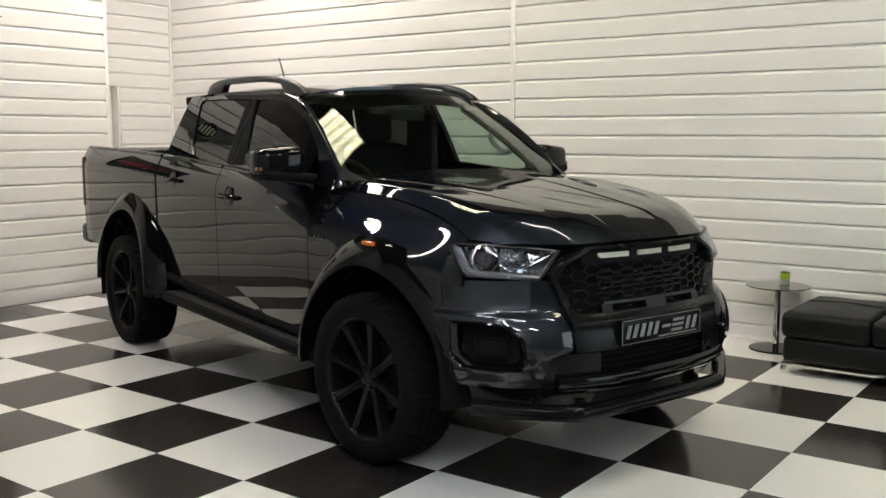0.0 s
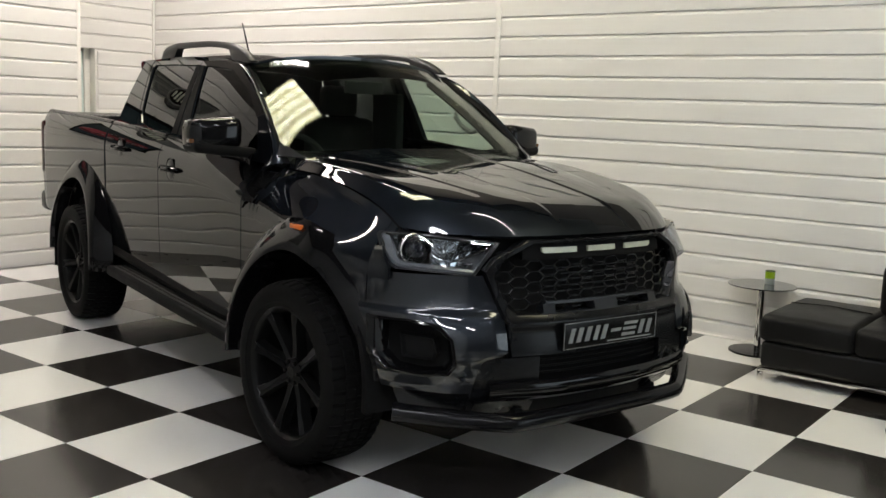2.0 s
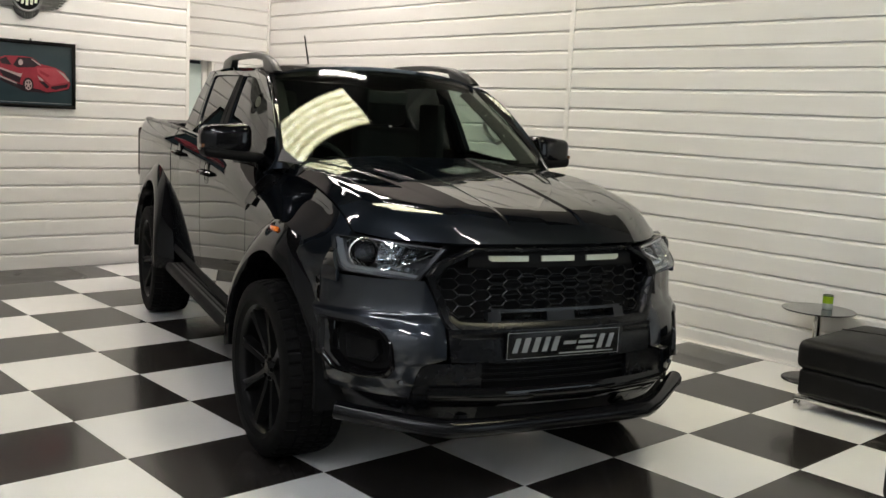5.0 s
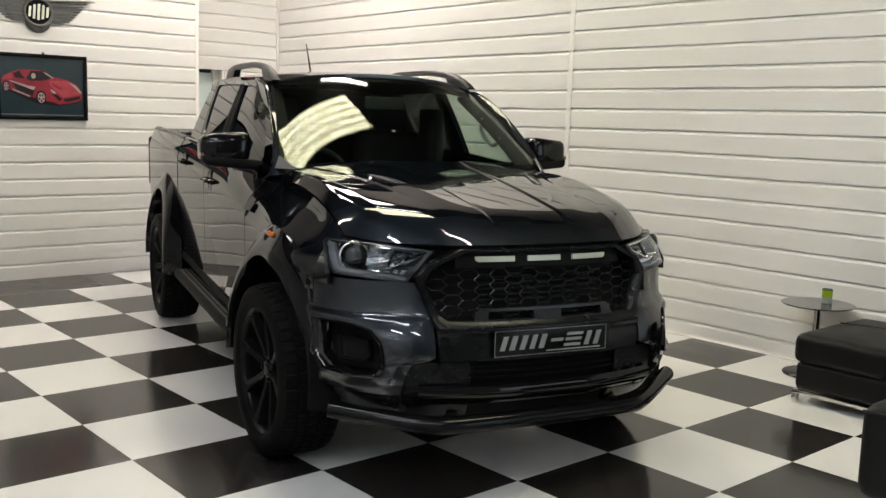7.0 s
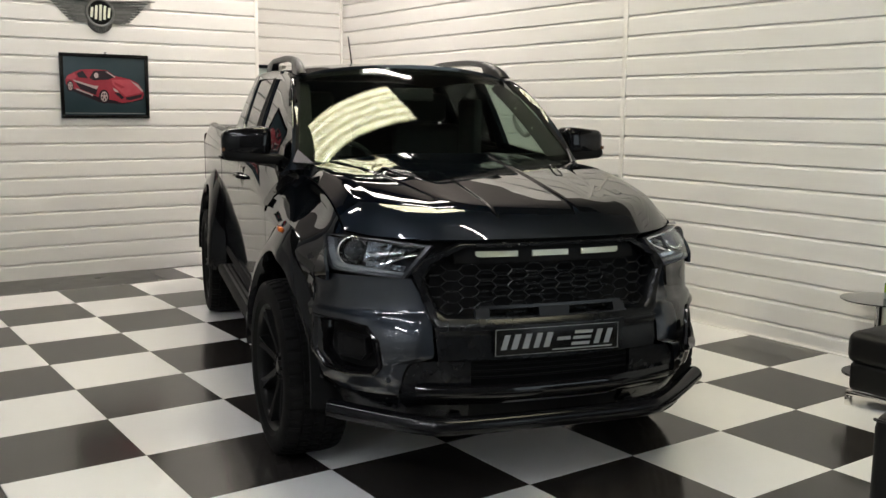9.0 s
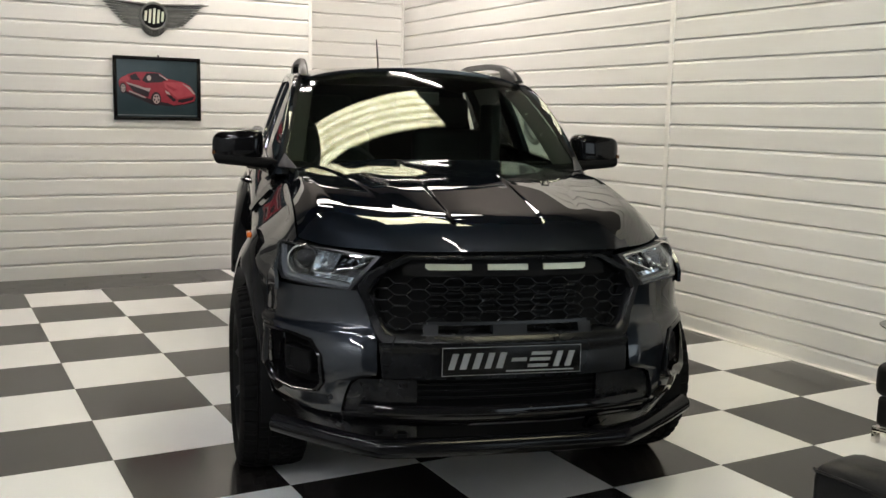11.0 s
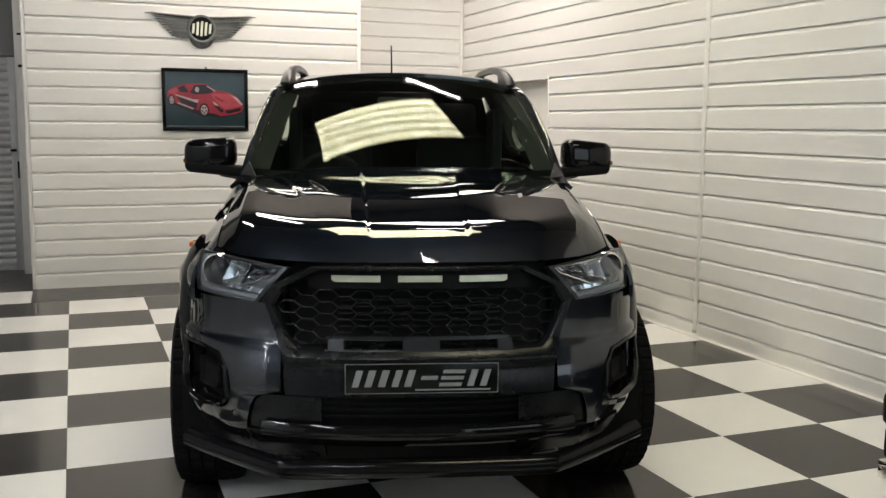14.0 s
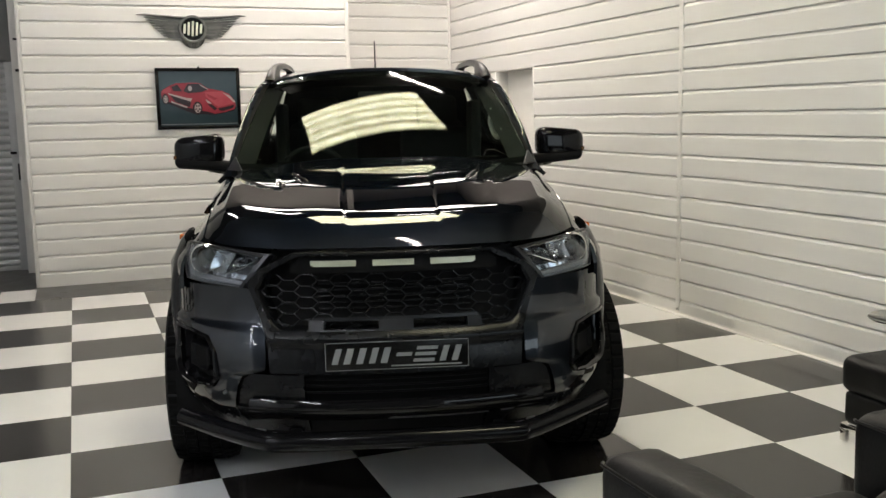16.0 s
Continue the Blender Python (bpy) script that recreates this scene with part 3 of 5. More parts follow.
RAIL_TOP = [(-2.48, 1.790), (-2.455, 1.832), (-2.39, 1.860), (-2.19, 1.875), (-1.78, 1.872), (-1.415, 1.848), (-1.246, 1.818), (-1.148, 1.781), (-1.09, 1.745)]
for s in (-1, 1):
    # front wing, between bonnet line, wheel arch and door
    xs = spread(-0.60, -0.53, 3) + spread(-0.525, -0.42, 12) + spread(-0.40, 0.47, 26)
    part("front_wing", side_panel(s, xs, lambda x: arch(x, ARCH_F, 0.55, sill(x)), lambda x: curve(x, BELT)), M_PAINT, truck)
    rows = []
    for x in spread(0.462, 0.580, 8):
        k = (x - 0.462) / 0.118
        rows.append([Vector((x, s * (half(0.46, z) + (0.828 - half(0.46, z)) * k), z)) for z in spread(0.885, 1.062 - 0.132 * k, 8)])
    part("wing_corner", patch(rows, 0.014), M_PAINT, truck)
    part("wing_tip", patch([[Vector((x, s * half(x, z), z)) for z in spread(1.045, curve(x, BELT), 5)] for x in spread(0.471, 0.508, 4)], 0.012), M_PAINT, truck)
    # side vent plate behind the wheel
    own = patch([[Vector((x, s * (half(x, z) + 0.006), z)) for z in spread(1.04 + 0.10 * (x + 0.585) / 0.1, 1.215, 8)] for x in spread(-0.585, -0.44, 5)], 0.012)
    vent = part("side_vent", own, M_GLOSS, truck, "gloss black side vent")
    for k in range(2):
        z = 1.078 + 0.066 * k
        part("vent_fin", patch([[Vector((x, s * (half(x, zz) + 0.016), zz)) for zz in spread(z, z + 0.040, 3)] for x in spread(-0.572 + 0.03 * k, -0.468 + 0.012 * k, 5)], 0.012), M_GLOSS, vent)
    # doors
    front_door = part("front_door", side_panel(s, spread(-0.608, -1.718, 28), sill, lambda x: curve(x, BELT), 22), M_PAINT, truck)
    rear_door = part("rear_door", side_panel(s, spread(-1.726, -2.668, 26), lambda x: arch(x, ARCH_R, 0.62, sill(x)), lambda x: curve(x, BELT), 22), M_PAINT, truck)
    ring_side(s, FRONT_FRAME, FRONT_PANE, M_PAINT, "window_frame", front_door)
    ring_side(s, REAR_FRAME, REAR_PANE, M_PAINT, "window_frame", rear_door)
    pane_side(s, FRONT_PANE, M_SIDEGLASS if s > 0 else M_PRIVACY, front_door, "tinted door glass")
    pane_side(s, REAR_PANE, M_PRIVACY, rear_door, "dark privacy glass")
    for door, poly in ((front_door, [(-1.508, 1.338), (-1.553, 1.53), (-1.600, 1.726), (-1.652, 1.726), (-1.640, 1.53), (-1.636, 1.338)]), (rear_door, [(-1.738, 1.342), (-1.730, 1.53), (-1.718, 1.732), (-1.664, 1.732), (-1.656, 1.53), (-1.652, 1.342)])):
        own = patch([[Vector((p[0] + (q[0] - p[0]) * k / 3, s * (green(p[0], p[1]) + 0.003), p[1])) for k in range(4)] for p, q in zip(poly[:3], poly[:2:-1])], 0.004)
        part("pillar_cover", own, M_MATT, door, "matt black pillar cover")
    # belt strip
    for door, xa, xb in ((front_door, -0.66, -1.70), (rear_door, -1.735, -2.66)):
        part("belt_strip", sweep([(x, s * (half(x, curve(x, BELT)) - 0.016), curve(x, BELT) + 0.004) for x in spread(xa, xb, 14)], 0.022, 8, flat=0.75), M_GLOSS, door)
    # door handles in their recesses
    for door, x, z in ((front_door, -1.52, 1.153), (rear_door, -2.37, 1.222)):
        y = half(x, z)
        grip = smooth_path([(x + 0.095, s * (y - 0.002), z - 0.004), (x + 0.07, s * (y + 0.028), z + 0.002), (x, s * (y + 0.036), z + 0.004), (x - 0.075, s * (y + 0.03), z + 0.004), (x - 0.10, s * (y - 0.002), z)], 5)
        part("door_handle", sweep(grip, 0.017, 8, flat=0.8), M_GLOSS, door, "gloss black handle")
        part("handle_recess", lathe([(0.001, -0.001), (0.05, 0.0), (0.06, 0.003), (0.064, 0.0)], (x - 0.005, s * (y + 0.001), z), "y", 20), M_GLOSS, door)
        part("lock_cap", box(x - 0.145, x - 0.105, s * y - 0.012, s * y + 0.012, z - 0.016, z + 0.016, 0.006), M_GLOSS, door)
    # load bed side
    part("bed_side", side_panel(s, spread(-2.70, -3.75, 42) + spread(-3.77, -4.40, 16), lambda x: arch(x, ARCH_R, 0.62, sill(x)), lambda x: curve(x, BELT)), M_PAINT, truck)
    part("bed_rail", sweep([(x, s * (half(x, curve(x, BELT)) - 0.03), curve(x, BELT) + 0.004) for x in spread(-2.72, -4.38, 12)], 0.034, 8, flat=0.5), M_SATIN, truck)
    # wheel arch flares
    for name, centre, front in (("front_flare", ARCH_F, True), ("rear_flare", ARCH_R, False)):
        rings = []
        k = 0.045 if not front else 0.0
        for i in range(45):
            th = radians((6 + 178 * i / 44) if front else (-4 + 188 * i / 44))
            ring = []
            for r, a in ((0.49, 0.86), (0.492, 0.992), (0.50, 1.010), (0.53, 1.008), (0.575, 0.982), (0.617, 0.935), (0.636, 0.892), (0.60, 0.86)):
                r = r + k * 0.4
                low = curve(math.degrees(th), [(-4, 0.85), (20, 0.92), (60, 1.0), (120, 1.0), (160, 0.85), (184, 0.65)]) if front else 1
                r = 0.49 + (r - 0.49) * low
                x, z = centre[0] + r * math.cos(th), centre[1] + r * math.sin(th)
                a = a - (max(0, x - 0.12) ** 1.25 * 0.50 if front else max(0, -3.45 - x) * 0.07)
                a = a - 0.060 * math.sin(th) ** 2 * min(1, max(0, (a - 0.88) / 0.1))
                ring.append(Vector((x, s * a, z)))
            rings.append(ring)
        own = bmesh.new()
        g = [[own.verts.new(p) for p in r] for r in rings]
        for a, b in zip(g, g[1:]):
            for j in range(len(a)):
                own.faces.new((a[j], a[(j + 1) % len(a)], b[(j + 1) % len(a)], b[j]))
        own.faces.new(g[0])
        own.faces.new(g[-1][::-1])
        flare = part(name, own, M_FLARE, truck, "gloss black wheel arch flare", smooth=40)
        if front:
            part("side_marker", box(-0.045, 0.045, s * 0.915 - 0.010, s * 0.915 + 0.010, 1.012, 1.032, 0.004), M_ORANGE, flare, "orange side marker lamp")
        liner = lathe([(0.50, 0.0), (0.53, 0.0), (0.53, 0.42), (0.50, 0.42)], (centre[0], 0.46 if s > 0 else -0.88, centre[1]), "y", 30, arc=(-8, 188))
        part("wheel_well", liner, M_MATT, truck)
    # side step
    footboard = part("side_step", box(-2.50, -0.42, min(s * 0.74, s * 0.955), max(s * 0.74, s * 0.955), -0.035, 0.03, 0.022, 3), M_MATT, truck, "black ribbed side step")
    footboard.matrix_basis = Matrix.Translation((0, 0, 0.405)) @ pose(-0.42, 0, 0, 0, 1.2, 0) @ Matrix.Translation((0.42, 0, 0))
    # ribs in a paler colour that stands in for light on the step's top
    for k in range(5):
        y = s * (0.80 + 0.03 * k)
        part("tread_rib", box(-2.42, -0.50, y - 0.008, y + 0.008, 0.028, 0.036, 0.003, 1), M_LIT_TREAD, footboard)
    for x in (-0.8, -1.5, -2.2):
        part("bracket", box(x - 0.04, x + 0.04, min(s * 0.5, s * 0.78), max(s * 0.5, s * 0.78), -0.02, 0.02, 0.006), M_MATT, footboard)
    part("sill_trim", sweep([(x, s * (half(x, sill(x)) - 0.025), sill(x) - 0.02) for x in spread(-0.58, -2.58, 12)], 0.04, 8), M_MATT, truck)
    # door mirror
    mirror = part("door_mirror", box(-0.09, 0.10, -0.125, 0.125, -0.062, 0.10, 0.045, 4), M_GLOSS, front_door, "gloss black door mirror")
    for v in mirror.data.vertices:
        c = v.co
        if c.z < 0:
            c.z *= 1 - 0.45 * max(0, c.y * s / 0.125) ** 1.5
        c.z -= 0.012 * (c.y * s / 0.125)
        if c.x > 0:
            c.x *= 1 - 0.45 * max(0, c.y * s / 0.125) ** 2
    mirror.location = (-0.80, s * 0.958, 1.352)
    cowl = part("lower_cowl", box(-0.082, 0.088, -0.118, 0.112, -0.090, -0.038, 0.022, 3), M_MATT, mirror)
    for v in cowl.data.vertices:
        v.co.z += 0.030 * max(0, v.co.y * s / 0.112) ** 1.5
        if v.co.y * s < -0.04:
            v.co.y -= s * 0.085
            v.co.x += 0.03
    part("mirror_glass", box(-0.094, -0.088, -0.10, 0.10, -0.045, 0.08, 0.002), M_CHROME, mirror)
    arm = part("mirror_arm", sweep([(0.0, -s * 0.05, -0.066), (0.02, -s * 0.12, -0.072), (0.06, -s * 0.165, -0.082), (0.10, -s * 0.185, -0.095)], [0.026, 0.030, 0.036, 0.045], 10), M_GLOSS, mirror)
    part("indicator", box(0.0, 0.06, s * 0.118 - 0.008, s * 0.118 + 0.008, -0.02, 0.0, 0.003), M_AMBER, mirror, "smoked amber indicator")
    # roof rail
    rings = []
    for x in spread(-1.095, -1.36, 10) + spread(-1.40, -2.20, 14) + spread(-2.235, -2.475, 8):
        top = curve(x, RAIL_TOP)
        foot = max(step(x + 1.36, 0.05), step(-2.24 - x, 0.05))
        low = top - 0.034 + (1.738 - top + 0.034) * foot
        y, w = s * curve(x, [(-2.5, 0.574), (-1.6, 0.584), (-1.09, 0.606)]), 0.020 + 0.006 * foot
        rings.append([Vector((x, y + w * p, low + (top - low) * q)) for p, q in ((-1, 0), (-1, 0.6), (-0.8, 0.9), (-0.3, 1), (0.3, 1), (0.8, 0.9), (1, 0.6), (1, 0))])
    part("roof_rail", loops(rings, None, True), M_RAIL, truck, "satin black roof rail", smooth=50)

# bonnet
FRONT_X = [(0, 0.872), (0.2, 0.862), (0.4, 0.828), (0.5, 0.772), (0.6, 0.69), (0.7, 0.575), (0.745, 0.50)]


def bonnet(u, v):
    """The bonnet and wing tops: v from the windscreen to the nose, u across in shares of the half-width."""
    a = abs(u)
    y1 = 0.741 * a
    x = (-0.385 - 0.050 * a * a - 0.040 * a ** 6) * (1 - v) + curve(y1, FRONT_X) * v
    roll = max(0, (v - 0.80) / 0.20) ** 2.4
    mid = 1.296 - 0.168 * v ** 1.44 - 0.066 * roll + 0.025 * max(0, 1 - v / 0.22) ** 2
    ridge = 1.285 - 0.150 * v ** 2.4 - 0.075 * roll
    edge = curve(-0.475 + 0.982 * v, BELT)
    g = gap(v) + 0.005
    if a <= g:
        p = a / g
        z = mid + (ridge - mid) * (0.35 * p * p + 0.65 * max(0, (p - 0.29) / 0.71) ** 1.2)
    else:
        t = (a - g) / (1 - g)
        s = min(max((t - 0.28) / 0.28, 0), 1)
        z = ridge + (edge - ridge) * (0.15 * t + 1.466 * (0.28 * (s ** 3 - s ** 4 / 2) + max(0, t - 0.56)))
    fade = min(1, (1 - v) / 0.14)
    z += 0.006 * (1 - step(y1 - (0.46 - 0.15 * v), 0.075)) * fade
    z += 0.006 * (1 - step(y1 - (0.60 - 0.30 * v), 0.010)) * (1 - step(v - 0.45, 0.45))
    z += 0.0045 * step(y1 - (0.205 - 0.03 * v), 0.009) * (1 - step(y1 - 0.42, 0.16)) * fade
    return Vector((x, math.copysign(y1, u), z))


VS = spread(0, 0.86, 36)[:-1] + spread(0.86, 1, 16)


def gap(v):
    """Where the crease along each side of the bonnet runs, as a share of the half-width."""
    return curve(v, [(0, 0.884), (0.35, 0.884), (0.55, 0.850), (0.75, 0.815), (1.0, 0.79)])


ACROSS = [(-1, t) for t in spread(1, 0, 24)[:-1]] + [(0, t) for t in spread(-1, 1, 180)] + [(1, t) for t in spread(0, 1, 24)[1:]]


VENT = [(0.575, 0.27), (0.55, 0.33), (0.522, 0.39), (0.495, 0.445), (0.475, 0.485)]


def across(side, t, v):
    """Shares of the half-width with one line of points on each crease."""
    return gap(v) * t if side == 0 else side * (gap(v) + (0.993 - gap(v)) * t)


hood = part("bonnet", patch([[bonnet(across(side, t, v), v) for v in VS] for side, t in ACROSS], 0.014, core=(0.2, 0, 0)), M_PAINT, truck, smooth=60)
for s in (-1, 1):
    part("gap_seal", patch([[bonnet(s * d, v) - Vector((0, 0, 0.020)) for v in VS[::2]] for d in (0.955, 0.98, 1.02)], 0.004, core=(0.2, 0, 0)), M_MATT, truck)
for s in (-1, 1):
    run = [bonnet(s * u, v) for u, v in VENT]
    wide = [0.004, 0.012, 0.016, 0.018, 0.014]
    vent = part("bonnet_vent", patch([[p + Vector((0, w * k, 0.0035 - 0.002 * abs(k))) for k in (-1, -0.5, 0, 0.5, 1)] for p, w in zip(run, wide)], 0.003, core=(0.2, 0, 0)), M_GLOSS, hood, "small gloss black bonnet vent", smooth=50)
    for k in (-1, 1):
        part("vent_rib", sweep([p + Vector((0, k * w, 0.003)) for p, w in zip(run, wide)], [0.002, 0.004, 0.004, 0.004, 0.002], 8), M_PAINT, vent, smooth=50)
part("scuttle", patch([[Vector((-0.352 - 0.10 * t - 0.10 * abs(u) ** 2, 0.74 * u, 1.268 - 0.06 * abs(u) ** 3.4 + 0.01 * t)) for u in spread(-1, 1, 20)] for t in (0, 0.5, 1)], 0.02, core=(-0.4, 0, 0)), M_MATT, truck, "black scuttle panel")


# windscreen, pillars, roof
def screen(u, v, d=0.0):
    a = abs(u)
    b = Vector((-0.370 - 0.045 * a * a - 0.060 * a ** 6, 0.752 * u, 1.274 + 0.028 * a * a))
    t = Vector((-1.090 - 0.030 * a * a - 0.040 * a ** 6, 0.618 * u, 1.796 - 0.062 * a * a))
    p = b.lerp(t, v)
    bow = 0.029 * math.sin(math.pi * v) * (1 - 0.3 * a * a) + d
    return p + Vector((0.53, 0, 0.85)) * bow


part("windscreen", patch([[screen(u, v) for u in spread(-0.985, 0.985, 36)] for v in spread(0, 1, 20)], 0.006), M_WINDSCREEN, truck, "clear windscreen", smooth=60)
part("screen_border", patch([[screen(u, v, -0.008) for u in spread(-0.99, 0.99, 24)] for v in spread(0.93, 1.0, 3)], 0.004), M_MATT, truck)
part("screen_border", patch([[screen(u, v, -0.008) for u in spread(-0.99, 0.99, 24)] for v in spread(0.0, 0.05, 3)], 0.004), M_MATT, truck)
ROOF_Z = [(-2.68, 1.780), (-2.6, 1.802), (-2.2, 1.822), (-1.8, 1.828), (-1.4, 1.822), (-1.07, 1.801)]


def roof(u, x):
    a = abs(u)
    w = curve(x, [(-2.68, 0.605), (-2.4, 0.625), (-1.6, 0.635), (-1.07, 0.605)])
    xx = x - 0.06 * a * a * max(0, 1 - (-1.07 - x) / 0.5)
    return Vector((xx, w * u, curve(x, ROOF_Z) - curve(x, [(-1.8, 0.026), (-1.07, 0.050)]) * a ** 2 - 0.024 * a ** 8))


part("roof", patch([[roof(u, x) for u in spread(-1, 1, 30)] for x in spread(-1.075, -2.66, 30)], 0.02, core=(-1.8, 0, 0.5)), M_PAINT, truck, smooth=60)
part("headlining", patch([[roof(u, x) - Vector((0, 0, 0.05)) for u in spread(-1, 1, 10)] for x in spread(-1.10, -2.60, 8)], 0.01, core=(-1.8, 0, 3)), M_CABIN, truck)
for s in (-1, 1):
    low = Vector((-0.445, s * 0.715, 1.256)), Vector((-0.520, s * 0.832, 1.230))
    ends = [low]
    for t in spread(0, 1, 40):
        a = screen(s * 0.985, t)
        z = 1.262 + (1.748 - 1.262) * min(1, t * 1.02)
        x = curve(-z, [(-1.750, -1.40), (-1.722, -1.13), (-1.56, -0.797), (-1.39, -0.587), (-1.245, -0.498)])
        ends.append((a, Vector((x, s * (green(x, z) + 0.003), z))))
    for _ in range(3):
        ends = [ends[0]] + [((p[0] + q[0] * 2 + r[0]) / 4, (p[1] + q[1] * 2 + r[1]) / 4) for p, q, r in zip(ends, ends[1:], ends[2:])] + [ends[-1]]
    out = Vector((0.45, s * 0.70, 0.55))
    rows = [[a.lerp(b, k / 12) + out * (0.016 * math.sin(math.pi * k / 12)) for k in range(13)] for a, b in ends]
    part("screen_trim", patch([r[:4] for r in rows], 0.02), M_MATT, truck, smooth=60)
    part("a_pillar", patch([r[3:] for r in rows], 0.02), M_PAINT, truck, smooth=85)
    foot = [Vector((-0.352, s * 0.690, 1.290)), Vector((-0.515, s * 0.738, 1.352)), Vector((-0.475, s * 0.772, 1.290))]
    part("screen_corner", patch([[foot[0].lerp(foot[2], k / 4).lerp(foot[1], t * 0.97) for k in range(5)] for t in spread(0, 1, 5)], 0.008, core=(-0.8, 0, 0.9)), M_GRAPHITE, truck, "satin dark grey corner piece")
    part("pillar_trim", patch([[screen(s * u, v, -0.012 - 0.7 * (0.985 - u)) for u in spread(0.885, 0.985, 5)] for v in spread(0.0, 1.0, 10)], 0.02), M_PILLAR, truck)
    part("b_pillar_trim", box(-1.80, -1.50, min(s * 0.56, s * 0.62), max(s * 0.56, s * 0.62), 0.7, 1.62, 0.02), M_CABIN, truck)
    # cant rail between side windows and roof
    rows = []
    for x in spread(-1.08, -2.62, 20):
        e = roof(s, x)
        zz = 1.752 + 0.014 * min(1, max(0, -x - 1.6) / 0.4) if x < -1.4 else 1.70 + 0.052 * (-x - 1.08) / 0.32
        g = Vector((min(x, -1.08), s * green(x, zz), zz - 0.002))
        mid = (e + g) / 2 + Vector((0, s * 0.012, 0.012))
        rows.append([e, mid, g])
    part("cant_rail", patch(rows, 0.02), M_PAINT, truck, smooth=50)
    # rear cab corner and sport bar sail
    rows = []
    for z in spread(1.345, 1.775, 18):
        xf = curve(z, [(1.34, -2.20), (1.362, -2.32), (1.425, -2.376), (1.570, -2.423), (1.742, -2.472), (1.775, -2.45)])
        xr = -2.735 + 0.125 * (z - 1.373) / 0.414
        rows.append([Vector((x, s * (green(x, z) + 0.002), z)) for x in spread(xf, xr, 6)])
    part("rear_quarter", patch(rows, 0.02), M_PAINT, truck)
    rows = []
    for z in spread(1.36, 1.800, 18):
        xf = -2.757 + 0.125 * (z - 1.373) / 0.414
        xr = curve(z, [(1.36, -3.07), (1.39, -3.04), (1.48, -2.97), (1.63, -2.90), (1.73, -2.82), (1.775, -2.745), (1.800, -2.66)])
        rows.append([Vector((xf + (xr - xf) * k / 6, s * (green(0, z) - 0.004 - 0.030 * (k / 6) ** 3), z)) for k in range(7)])
    part("sport_bar_sail", patch(rows, 0.05), M_GLOSS, truck, "gloss black sport bar side")
part("sport_bar_hoop", sweep(smooth_path([(-2.76, -0.62, 1.745), (-2.76, -0.35, 1.755), (-2.76, 0.35, 1.755), (-2.76, 0.62, 1.745)], 6), 0.03, 10), M_GLOSS, truck)
part("cab_back", patch([[Vector((-2.715, y, 0.8)), Vector((-2.715, y, 1.37)), Vector((-2.635, y * 0.85, 1.75))] for y in spread(-0.74, 0.74, 6)], 0.02, core=(-1.5, 0, 1.2)), M_PAINT, truck)
part("rear_window", patch([[Vector((-2.722, y, 1.40)), Vector((-2.662, y * 0.9, 1.69))] for y in spread(-0.5, 0.5, 4)], 0.005, core=(-1.5, 0, 1.2)), M_GLOSS, truck)
part("aerial", sweep([(-2.43, 0, 1.79), (-2.46, 0, 1.84), (-2.58, 0, 2.06)], [0.011, 0.006, 0.004], 8), M_MATT, truck, "thin black roof aerial")
part("aerial_base", box(-2.50, -2.36, -0.025, 0.025, 1.785, 1.825, 0.014, 3), M_GLOSS, truck)
part("wiper", sweep([(-0.45, -0.55, 1.31), (-0.46, -0.2, 1.318), (-0.44, 0.15, 1.312)], 0.009, 6), M_MATT, truck)
part("wiper", sweep([(-0.43, 0.0, 1.302), (-0.46, 0.3, 1.315), (-0.48, 0.58, 1.32)], 0.009, 6), M_MATT, truck)

# load bed cover, tailgate, rear
cover = part("tonneau_cover", box(-4.36, -2.88, -0.78, 0.78, 1.352, 1.366, 0.004), M_SATIN, truck, "dark slatted load bed cover")
for k in range(14):
    xa = -2.90 - 0.104 * k
    part("slat", box(xa - 0.100, xa, -0.80, 0.80, 1.368, 1.408, 0.006, 2), M_SATIN, cover)
part("tailgate", box(-4.43, -4.38, -0.74, 0.74, 0.78, 1.40, 0.02, 3), M_PAINT, truck)
part("rear_bumper", box(-4.56, -4.36, -0.85, 0.85, 0.62, 0.78, 0.04, 3), M_SATIN, truck)
for s in (-1, 1):
    part("tail_lamp", box(-4.425, -4.34, min(s * 0.745, s * 0.872), max(s * 0.745, s * 0.872), 0.92, 1.34, 0.03, 3), M_REDLAMP, truck, "dark smoked tail lamp")
    part("mud_flap", box(-3.80, -3.785, min(s * 0.68, s * 0.94), max(s * 0.68, s * 0.94), 0.28, 0.62, 0.004), M_RUBBER, truck)

# underbody and cabin
part("chassis", box(-4.35, 0.62, -0.50, 0.50, 0.36, 0.62, 0.03), M_MATT, truck)
part("engine_bay", box(-0.50, 0.58, -0.52, 0.52, 0.55, 1.02, 0.02), M_MATT, truck)
part("cabin_floor", box(-2.78, -0.45, -0.80, 0.80, 0.56, 0.66, 0.01), M_CABIN, truck)
part("bed_floor", box(-4.37, -2.86, -0.80, 0.80, 0.72, 0.80, 0.01), M_MATT, truck)
for name, y, r in (("front_axle", 0.0, 0.05), ("rear_axle", -3.2, 0.06)):
    part(name, lathe([(0.001, -0.75), (r, -0.75), (r, 0.75), (0.001, 0.75)], (y, 0, 0.41), "y", 12), M_MATT, truck)
dash = part("dashboard", patch([[Vector((-0.50 - 0.42 * t, 0.70 * u, 1.235 + 0.035 * math.sin(math.pi * t) - 0.35 * max(0, t - 0.75) * 4 * 0.5)) for u in spread(-1, 1, 12)] for t in spread(0, 1, 12)], 0.03, core=(-0.7, 0, 0)), M_CABIN, truck)
